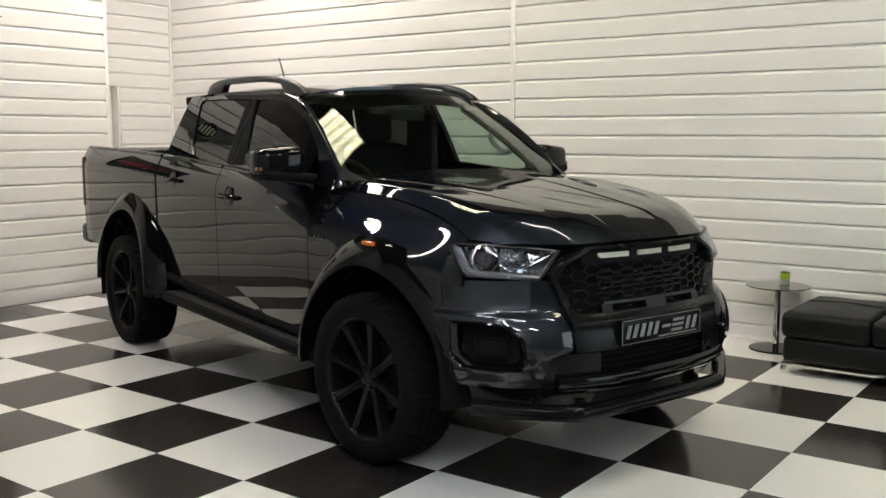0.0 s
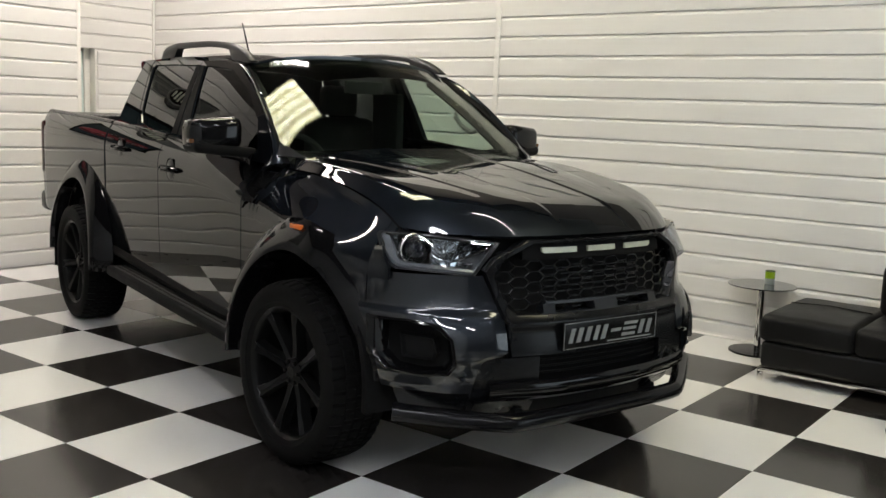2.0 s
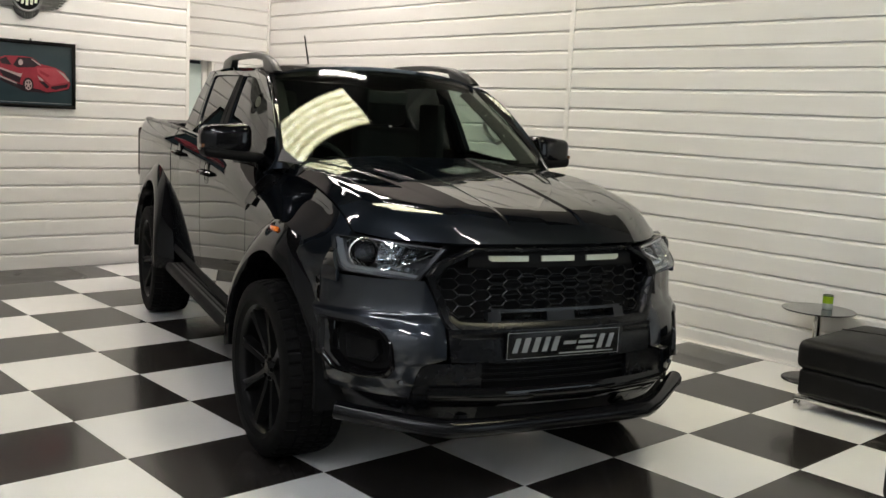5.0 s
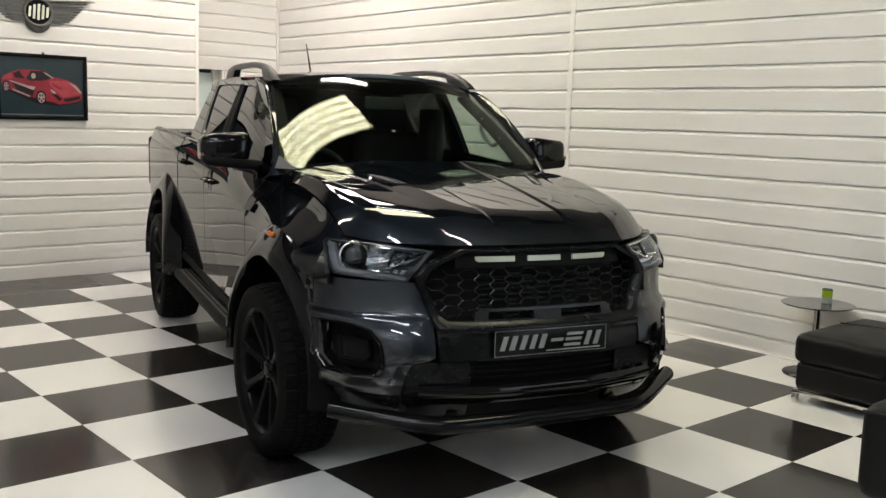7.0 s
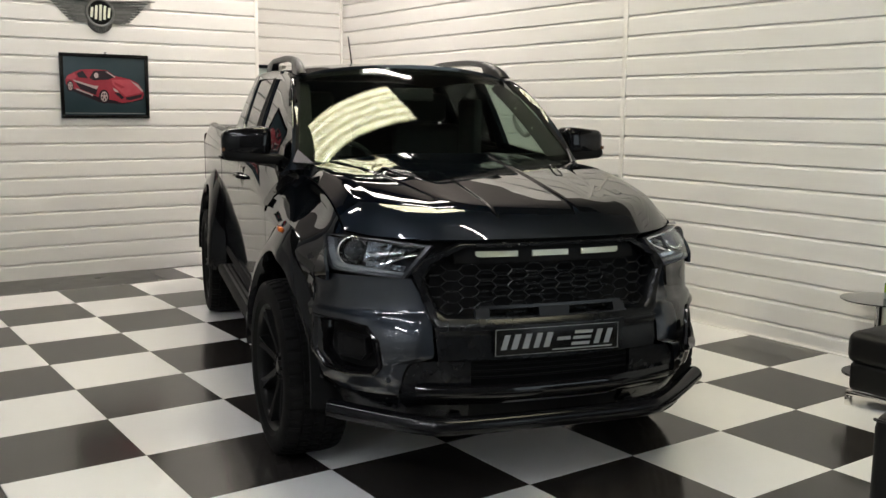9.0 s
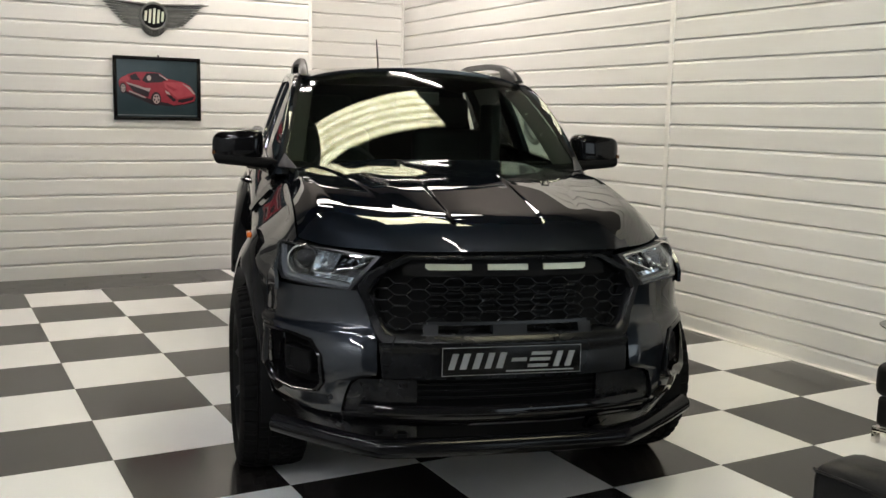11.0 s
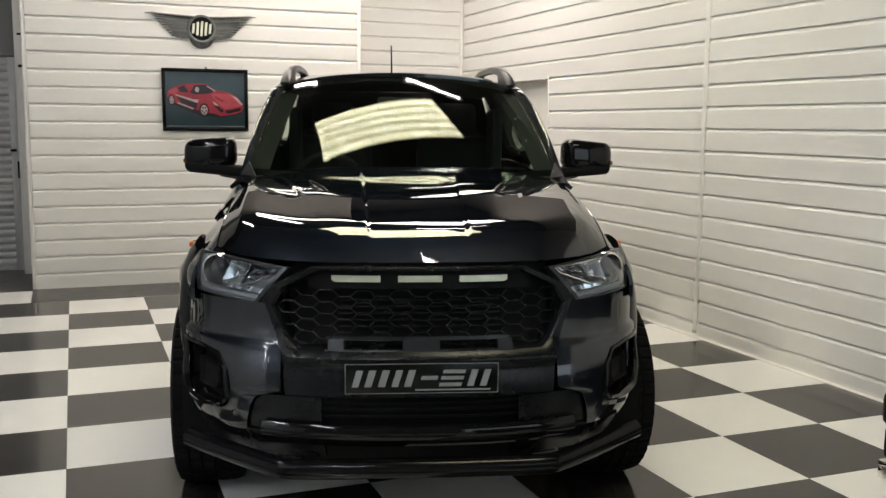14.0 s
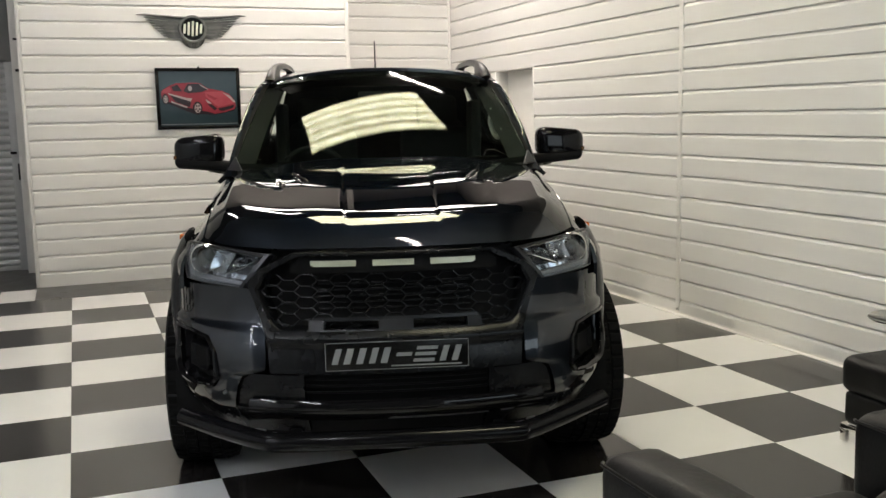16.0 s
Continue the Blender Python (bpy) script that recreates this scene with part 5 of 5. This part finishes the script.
def make_wheel():
    w = part("wheel", lathe([(0.264, 0.06), (0.266, 0.10), (0.272, 0.118), (0.285, 0.128), (0.291, 0.12), (0.280, 0.10), (0.268, 0.08), (0.262, -0.10), (0.28, -0.12), (0.2, -0.115), (0.05, -0.11)], (0, 0, 0), "y", 48), M_WHEEL, truck, "gloss black alloy wheel with an all-terrain tyre", smooth=40)
    tyre = tyre_mesh()
    part("tyre", tyre, M_RUBBER, w, "black all-terrain tyre", smooth=30)
    for k in range(8):
        a = 2 * math.pi * (k + 0.3) / 8
        c, sn = math.cos(a), math.sin(a)
        own = bmesh.new()
        rings = []
        for r, wd, y0, y1 in ((0.045, 0.024, 0.030, 0.082), (0.11, 0.021, 0.040, 0.090), (0.19, 0.021, 0.062, 0.106), (0.270, 0.032, 0.080, 0.120)):
            rings.append([Vector((r * c - h * sn, y, r * sn + h * c)) for h, y in ((-wd, y0), (-wd * 0.75, y1), (0.0, y1 - 0.012), (wd * 0.75, y1), (wd, y0))])
        g = [[own.verts.new(p) for p in r] for r in rings]
        for aa, bb in zip(g, g[1:]):
            for j in range(5):
                own.faces.new((aa[j], aa[(j + 1) % 5], bb[(j + 1) % 5], bb[j]))
        part("spoke", own, M_WHEEL, w, smooth=25)
    part("hub", lathe([(0.001, 0.094), (0.026, 0.094), (0.032, 0.088), (0.062, 0.080), (0.066, 0.04)], (0, 0, 0), "y", 24), M_WHEEL, w)
    for k in range(6):
        a = 2 * math.pi * k / 6
        part("wheel_nut", lathe([(0.001, 0.098), (0.008, 0.097), (0.0095, 0.09), (0.0095, 0.07)], (0.048 * math.cos(a), 0, 0.048 * math.sin(a)), "y", 8), M_WHEEL, w)
    part("brake_disc", lathe([(0.06, -0.01), (0.165, -0.01), (0.165, 0.012), (0.06, 0.012)], (0, 0, 0), "y", 32), material("brake_disc", (0.03, 0.03, 0.03), 0.5, 0.7), w, "grey steel brake disc")
    return w


wheel = make_wheel()
wheel.matrix_basis = pose(0, 0.842, 0.395, 0, 0, 4)
copy_thing(wheel, pose(0, -0.842, 0.395, 0, 0, 184))
copy_thing(wheel, pose(-3.2, 0.842, 0.395))
copy_thing(wheel, pose(-3.2, -0.842, 0.395, 0, 25, 180))


# ---- furniture ----
def glass_table(x, y, h, r, rb, label):
    t = thing("side_table", label, "table", pose(x, y, 0), group="smoked glass tables")
    part("tabletop", lathe([(0.001, h - 0.008), (r - 0.003, h - 0.008), (r, h - 0.005), (r, h - 0.002), (r - 0.003, h), (0.001, h)], (0, 0, 0), "z", 56), M_DARKGLASS, t, "round smoked glass top")
    part("pole", lathe([(0.024, 0.012), (0.024, h - 0.02)], (0, 0, 0), "z", 24), M_CHROME, t, "chrome pole")
    part("top_flange", lathe([(0.024, h - 0.03), (0.06, h - 0.012), (0.06, h - 0.008), (0.001, h - 0.008)], (0, 0, 0), "z", 28), M_CHROME, t)
    part("base", lathe([(0.001, 0.001), (rb, 0.001), (rb, 0.008), (rb - 0.004, 0.012), (0.03, 0.014), (0.001, 0.014)], (0, 0, 0), "z", 48), M_BASEGLASS, t, "round black glass base")
    return t


glass_table(0.455, 3.435, 0.462, 0.222, 0.185, "round smoked glass side table with a chrome pole beside the sofa")
glass_table(1.755, 2.30, 0.45, 0.25, 0.225, "round smoked glass table with a black disc base before the sofa")

# candle jar on the side table
jar = thing("candle_jar", "small green and grey glass candle jar on the table", "candle", pose(0.485, 3.485, 0.462))
part("base_band", lathe([(0.001, 0.001), (0.030, 0.001), (0.032, 0.004), (0.032, 0.040), (0.030, 0.041)], (0, 0, 0), "z", 28), material("grey_label", (0.30, 0.33, 0.31), 0.4), jar, "grey lower band")
part("glass_body", lathe([(0.030, 0.040), (0.032, 0.041), (0.032, 0.085), (0.029, 0.085), (0.029, 0.075), (0.001, 0.075)], (0, 0, 0), "z", 28), material("lime_wax", (0.30, 0.48, 0.02), 0.25, coat=0.6), jar, "lime green upper part")
part("rim", lathe([(0.029, 0.086), (0.0325, 0.086), (0.0325, 0.092), (0.029, 0.092)], (0, 0, 0), "z", 28), material("dark_rim", (0.05, 0.08, 0.02), 0.3), jar)


def cushion(x0, x1, y0, y1, z0, z1, r=0.05, crown=0.015, n=12):
    """A padded block with rounded edges and a crowned, slightly creased top."""
    own = box(x0, x1, y0, y1, z0, z1, r, 5)
    bmesh.ops.subdivide_edges(own, edges=[e for e in own.edges if e.calc_length() > 0.15], cuts=7, use_grid_fill=True)
    cx, cy = (x0 + x1) / 2, (y0 + y1) / 2
    for v in own.verts:
        u, w = (v.co.x - cx) / (x1 - x0) * 2, (v.co.y - cy) / (y1 - y0) * 2
        lift = max(0, 1 - u * u) * max(0, 1 - w * w)
        if v.co.z > (z0 + z1) / 2:
            v.co.z += crown * lift + 0.006 * noise.noise(v.co * 7.0)
        v.co.y += 0.006 * noise.noise(v.co * 5.0 + Vector((3, 0, 0)))
    return own


sofa = thing("sofa", "black leather chaise sofa on a chrome frame against the boarded wall", "sofa")
SX0, SX1, SY0, SY1 = 0.70, 3.40, 2.735, 3.54
part("base", cushion(SX0 + 0.005, SX1, SY0 + 0.005, SY1, 0.085, 0.245, 0.03, 0.0), M_LEATHER, sofa, smooth=60)
part("seat_cushion", cushion(SX0 - 0.012, 1.235, SY0 - 0.012, SY1, 0.235, 0.405, 0.05, 0.02), M_LEATHER, sofa, smooth=60)
part("seat_cushion", cushion(1.225, 2.30, SY0 - 0.012, SY1, 0.235, 0.405, 0.05, 0.02), M_LEATHER, sofa, smooth=60)
part("seat_cushion", cushion(2.29, SX1, SY0 - 0.012, SY1, 0.235, 0.405, 0.05, 0.02), M_LEATHER, sofa, smooth=60)
for xa, xb in ((1.235, 2.30), (2.295, SX1)):
    own = cushion(xa, xb, 3.19, 3.50, 0.40, 0.725, 0.06, 0.02)
    part("back_cushion", own, M_LEATHER, sofa, smooth=60)
part("seam", sweep([(SX0 + 0.03, 3.19, 0.416), (0.97, 3.192, 0.428), (1.21, 3.19, 0.418)], 0.004, 6), M_LEATHER, sofa)
for x0, x1, y0, y1 in ((SX0, SX1, SY0, SY0 + 0.03), (SX0, SX0 + 0.03, SY0 + 0.03, SY1)):
    part("frame_rail", box(x0, x1, y0, y1, 0.058, 0.084, 0.003), M_CHROME, sofa, "chrome rail")
for x in (SX0, 1.9, SX1 - 0.03):
    for y in (SY0, SY1 - 0.03):
        part("leg", box(x, x + 0.03, y, y + 0.03, 0.0, 0.058, 0.003), M_CHROME, sofa, "chrome leg")

armchair = thing("armchair", "black leather armchair with padded piped arms", "armchair")
AX, AY = 2.045, 0.655
for name, y0, y1 in (("arm", AY, AY + 0.19), ("arm", AY + 0.80, AY + 0.99)):
    arm = part(name, cushion(AX, AX + 0.85, y0, y1, 0.385, 0.702, 0.055, 0.03), M_LEATHER, armchair, smooth=60)
    part("piping", sweep([(AX + 0.01, y0 + 0.02, 0.674), (AX + 0.03, y0 + 0.004, 0.678), (AX + 0.4, y0, 0.682), (AX + 0.83, y0 + 0.002, 0.682)], 0.005, 6), M_LEATHER, arm)
part("base", cushion(AX + 0.05, AX + 0.83, AY + 0.05, AY + 0.94, 0.10, 0.40, 0.03, 0.0), M_LEATHER, armchair, smooth=60)
part("seat_cushion", cushion(AX + 0.02, AX + 0.66, AY + 0.195, AY + 0.795, 0.36, 0.50, 0.05, 0.02), M_LEATHER, armchair, smooth=60)
part("backrest", cushion(AX + 0.64, AX + 0.86, AY + 0.195, AY + 0.795, 0.40, 0.82, 0.06, 0.02), M_LEATHER, armchair, smooth=60)
for x in (AX + 0.08, AX + 0.76):
    for y in (AY + 0.08, AY + 0.87):
        part("leg", lathe([(0.018, 0.0), (0.022, 0.105), (0.001, 0.105)], (x, y, 0), "z", 12), M_CHROME, armchair, "chrome leg")

# ---- pictures on the end wall ----
PX = END_X + 0.015
picture = thing("framed_picture", "black-framed picture of a red sports car hung on the boards", "picture")


def on_wall(y, z, d):
    return Vector((PX + d, y, z))


PY0, PY1, PZ0, PZ1 = 0.262, 1.058, 1.447, 2.030
W1 = 0.032
for name, y0, y1, z0, z1 in (("frame_side", PY0, PY1, PZ1 - W1, PZ1), ("frame_side", PY0, PY1, PZ0, PZ0 + W1), ("frame_side", PY0, PY0 + W1, PZ0 + W1, PZ1 - W1), ("frame_side", PY1 - W1, PY1, PZ0 + W1, PZ1 - W1)):
    part(name, box(PX, PX + 0.028, y0, y1, z0, z1, 0.005), M_FRAME, picture)
part("print", box(PX + 0.004, PX + 0.010, PY0 + W1, PY1 - W1, PZ0 + W1, PZ1 - W1), mottle(material("dark_teal_print", (0.02, 0.035, 0.04), 0.15), (0.014, 0.026, 0.032), (0.03, 0.05, 0.058), size=4, rough=(0.1, 0.2)), picture, "dark teal print")
part("mount_line", box(PX + 0.010, PX + 0.0115, PY0 + W1 + 0.006, PY1 - W1 - 0.006, PZ0 + W1 + 0.012, PZ0 + W1 + 0.017), M_LETTER, picture)
part("hook", lathe([(0.004, -0.003), (0.010, -0.003), (0.010, 0.003), (0.004, 0.003)], (PX + 0.01, (PY0 + PY1) / 2 + 0.01, PZ1 + 0.008), "x", 14), M_FRAME, picture)
CY, CZ = 0.660, 1.7385
M_CARRED = mottle(material("print_red", (0.26, 0.025, 0.04), 0.2), (0.19, 0.015, 0.025), (0.31, 0.035, 0.05), size=14, rough=(0.15, 0.3))
M_CARLIGHT = mottle(material("print_light_red", (0.36, 0.05, 0.07), 0.2), (0.30, 0.03, 0.05), (0.42, 0.075, 0.09), size=14, rough=(0.15, 0.3))
M_CARDARK = material("print_dark", (0.022, 0.012, 0.016), 0.2)
M_CARPALE = material("print_pale", (0.36, 0.28, 0.27), 0.25)


def printed(name, pts, mat, d, label=""):
    """A flat printed shape; the drawing is 415 units wide."""
    part(name, prism([(CY + 0.001764 * (u - 302), CZ + 0.001764 * (235 - v)) for u, v in pts], lambda y, z, k: on_wall(y, z, 0.0102 + d + k), 0.0006), mat, picture, label, smooth=0)


def oval(u, v, ru, rv):
    return [(u + ru * math.cos(a * math.pi / 10), v + rv * math.sin(a * math.pi / 10)) for a in range(20)]


printed("car_shadow", [(110, 250), (140, 262), (270, 318), (390, 326), (490, 305), (505, 285), (380, 290), (200, 250)], M_CARDARK, 0.0)
printed("car_body", [(103, 205), (112, 186), (145, 167), (185, 152), (250, 149), (312, 152), (350, 180), (430, 196), (470, 215), (496, 250), (502, 275), (494, 296), (440, 312), (385, 320), (350, 308), (300, 300), (255, 287), (190, 268), (140, 250), (108, 235)], M_CARRED, 0.0007, "red car shape")
printed("car_bonnet", [(335, 200), (430, 198), (476, 224), (497, 262), (405, 284), (372, 256), (340, 226)], M_CARLIGHT, 0.0014)
printed("car_rear_wing", [(105, 200), (118, 184), (150, 170), (160, 192), (142, 205)], M_CARLIGHT, 0.0014)
printed("car_cabin", [(222, 194), (246, 156), (310, 154), (352, 186), (320, 200), (245, 206)], M_CARDARK, 0.0014)
printed("car_window", [(160, 172), (190, 158), (216, 196), (168, 192)], M_CARDARK, 0.0014)
printed("car_seat", oval(258, 180, 11, 14), M_CARPALE, 0.0021)
printed("car_screen_edge", [(312, 158), (356, 186), (352, 190), (308, 162)], M_CARPALE, 0.0021)
printed("car_scoop", [(150, 214), (235, 240), (262, 246), (252, 282), (176, 252)], M_CARDARK, 0.0014)
printed("car_stripe", [(140, 204), (238, 232), (266, 234), (258, 252), (236, 244), (148, 214)], M_CARPALE, 0.0021)
printed("car_sill", [(155, 247), (240, 280), (236, 286), (155, 255)], M_CARPALE, 0.0021)
printed("car_vent", [(346, 210), (402, 236), (386, 246), (352, 226)], M_CARRED, 0.0021)
printed("car_lamp", [(338, 240), (362, 255), (370, 266), (348, 260)], M_CARPALE, 0.0021)
printed("car_lamp", [(432, 204), (470, 222), (500, 256), (493, 260), (462, 230)], M_CARPALE, 0.0021)
printed("car_inlet", [(345, 266), (372, 268), (398, 292), (384, 302)], M_CARDARK, 0.0021)
printed("car_grille", [(405, 290), (440, 284), (492, 272), (486, 290), (430, 305), (408, 302)], M_CARDARK, 0.0021)
for u, v, ru, rv in ((125, 237, 17, 28), (293, 288, 26, 36)):
    printed("car_tyre", oval(u, v, ru, rv), M_CARDARK, 0.0028)
    printed("car_rim", oval(u + 1, v, ru * 0.68, rv * 0.72), M_CARPALE, 0.0035)
    for k in range(5):
        a = 2 * math.pi * k / 5 + 0.3
        printed("rim_gap", oval(u + 1 + ru * 0.40 * math.cos(a), v + rv * 0.42 * math.sin(a), ru * 0.16, rv * 0.16), M_CARDARK, 0.0042)

emblem = thing("wall_emblem", "dark pewter winged emblem with a pale round badge on the boards", "wall sign")
M_PEWTER = mottle(material("pewter", (0.06, 0.06, 0.06), 0.4, 0.5), (0.012, 0.012, 0.012), (0.16, 0.16, 0.155), size=60, rough=(0.3, 0.5), per_object=0.55)
EY, EZ = 0.638, 2.385


def badge(pts, d0, depth):
    return prism([(EY + u, EZ + v) for u, v in pts], lambda y, z, k: on_wall(y, z, d0 + k), depth)


for s in (-1, 1):
    for row, (count, l0, tilt, base) in enumerate(((9, 0.36, 0.30, 0.105), (8, 0.27, 0.22, 0.06), (7, 0.18, 0.12, 0.02))):
        for k in range(count):
            t = k / (count - 1)
            y0, z0 = 0.075 + 0.03 * t, base - 0.16 * t * (1 - 0.22 * row)
            ln = l0 * (1.12 - 0.62 * t)
            ang = tilt * 0.32 - 0.10 * t
            c, sn = math.cos(ang), math.sin(ang)
            pts = [(y0, z0 - 0.010), (y0 + ln * 0.9 * c, z0 + ln * 0.9 * sn - 0.009), (y0 + ln * c, z0 + ln * sn + 0.003), (y0 + ln * 0.9 * c, z0 + ln * 0.9 * sn + 0.011), (y0, z0 + 0.012)]
            part("feather", badge([(s * u, v) for u, v in pts], 0.002 + 0.004 * row, 0.006 - 0.0006 * k), M_PEWTER, emblem, smooth=0)
    part("wing_edge", sweep([on_wall(EY + s * u, EZ + v, 0.018) for u, v in ((0.07, 0.115), (0.2, 0.122), (0.38, 0.135), (0.508, 0.140))], [0.012, 0.011, 0.009, 0.004], 8), M_PEWTER, emblem)
part("disc", lathe([(0.001, 0.026), (0.108, 0.026), (0.114, 0.030), (0.126, 0.030), (0.130, 0.022), (0.130, 0.0)], (PX, EY, EZ + 0.012), "x", 40), M_PEWTER, emblem)
part("disc_face", lathe([(0.001, 0.0275), (0.106, 0.0275), (0.107, 0.025)], (PX, EY, EZ + 0.012), "x", 40), M_FRAME, emblem, "black face of the badge")
part("tail", lathe([(0.001, 0.016), (0.105, 0.016), (0.115, 0.010), (0.115, 0.0)], (PX, EY, EZ - 0.055), "x", 32, arc=(180, 360)), M_PEWTER, emblem)
for k in range(9):
    a = radians(200 + 17.5 * k)
    part("tail_feather", box(PX + 0.012, PX + 0.02, EY + 0.075 * math.cos(a) - 0.006, EY + 0.075 * math.cos(a) + 0.006, EZ - 0.06 + 0.095 * math.sin(a) - 0.012, EZ - 0.06 + 0.095 * math.sin(a) + 0.03, 0.002, 1), M_PEWTER, emblem)
M_PALE = material("pale_enamel", (0.62, 0.65, 0.52), 0.4)
for k in range(5):
    u, h = -0.076 + 0.038 * k, 0.070 - 0.009 * abs(k - 2) ** 1.5
    part("pale_bar", badge([(u - 0.016, 0.012 - h), (u + 0.006, 0.012 - h), (u + 0.016, 0.012 + h), (u - 0.006, 0.012 + h)], 0.0285, 0.006), M_PALE, emblem, "plain pale raised bar", smooth=0)


# ---- boards of the walls ----
def board_mesh(length, pitch):
    """One shiplap board lying along x from 0, its face towards -y."""
    own = bmesh.new()
    prof = [(0.012, 0.0), (-0.010, 0.0), (-0.0125, 0.003), (-0.0120, pitch - 0.030), (-0.009, pitch - 0.022), (0.002, pitch - 0.010), (0.006, pitch - 0.008), (0.006, pitch - 0.0005), (0.012, pitch - 0.0005)]
    a = [own.verts.new((0, y, z)) for y, z in prof]
    b = [own.verts.new((length, y, z)) for y, z in prof]
    own.faces.new(a)
    own.faces.new(b[::-1])
    for k in range(len(a)):
        own.faces.new((a[k], b[k], b[(k + 1) % len(a)], a[(k + 1) % len(a)]))
    bmesh.ops.recalc_face_normals(own, faces=own.faces)
    me = bpy.data.meshes.new("board")
    own.to_mesh(me)
    own.free()
    me.materials.append(M_BOARD)
    return me


def boards(parent, length, pitch, first, place, turn, top=CLAD, skip=None):
    me = board_mesh(length, pitch)
    z = first
    while z < top - 0.05:
        if skip is None or not skip(z):
            o = new("board", me)
            o.parent = parent
            o.matrix_basis = pose(place[0], place[1], z, 0, 0, turn)
        z += pitch


LONG_PITCH, LONG_LOW = 0.1553, -0.034
END_PITCH, END_LOW = 0.1542, -0.007
boards(wall_north, 1.90 + EAST - 0.01, LONG_PITCH, LONG_LOW, (-1.912, LONG_Y), 0)
boards(wall_north, 4.335 - 1.964, LONG_PITCH, LONG_LOW - 0.008, (-4.335, LONG_Y), 0, top=1.98)
boards(wall_north, 6.505 - 1.964, LONG_PITCH, LONG_LOW - 0.008 + 13 * LONG_PITCH, (-6.505, LONG_Y), 0)
boards(wall_north, 6.505 - 5.262, LONG_PITCH, LONG_LOW - 0.008, (-6.505, LONG_Y), 0, top=1.98)
boards(wall_west, 2.149 + 0.884, END_PITCH, END_LOW, (END_X, -0.884), 90, top=END_CLAD)
boards(wall_recess, LONG_Y - 0.03 - 2.985, END_PITCH, END_LOW + 0.035, (BACK_X, 2.985), 90, top=2.0)
boards(wall_recess, LONG_Y - 0.03 - 2.196, END_PITCH, END_LOW + 0.035 + 13 * END_PITCH, (BACK_X, 2.196), 90)

wall_over = structure("wall_over_shutter", box(-7.1, -6.88, -4.6, -1.76, 2.17, CEIL - 0.02), M_TRIM, "white boarded wall above the shutter", "wall")
boards(wall_over, 2.84, END_PITCH, 2.19, (-6.86, -4.6), 90, top=CEIL - 0.12)

# ---- floor tiles ----
TILE = 0.61


def tile_mesh(mat):
    own = box(0.0006, TILE - 0.0006, 0.0006, TILE - 0.0006, -0.008, 0.0, 0.0012, 1)
    me = bpy.data.meshes.new("tile")
    bmesh.ops.recalc_face_normals(own, faces=own.faces)
    own.to_mesh(me)
    own.free()
    me.materials.append(mat)
    return me


white_tile, black_tile = tile_mesh(M_WHITE), tile_mesh(M_BLACK)
for i in range(-9, 10):
    for j in range(-9, 6):
        o = new("tile", white_tile if (i + j) % 2 else black_tile)
        o.parent = floor
        o.location = (i * TILE, j * TILE, 0)
part("edge_strip", box(-7.3, -9 * TILE - 0.002, SOUTH, LONG_Y, -0.007, 0.0), M_STRIP, floor, "dark plain floor beyond the tiles")
part("edge_strip", box(-7.3, 9.9 * TILE, 6 * TILE + 0.001, LONG_Y + 0.01, -0.007, -0.0005), M_STRIP, floor)
part("threshold_strip", box(END_X, -4.885, -0.915, 0.955, 0.0, 0.0025, 0.001, 1), M_STRIP, floor, "dark rubber strip along the foot of the wall")
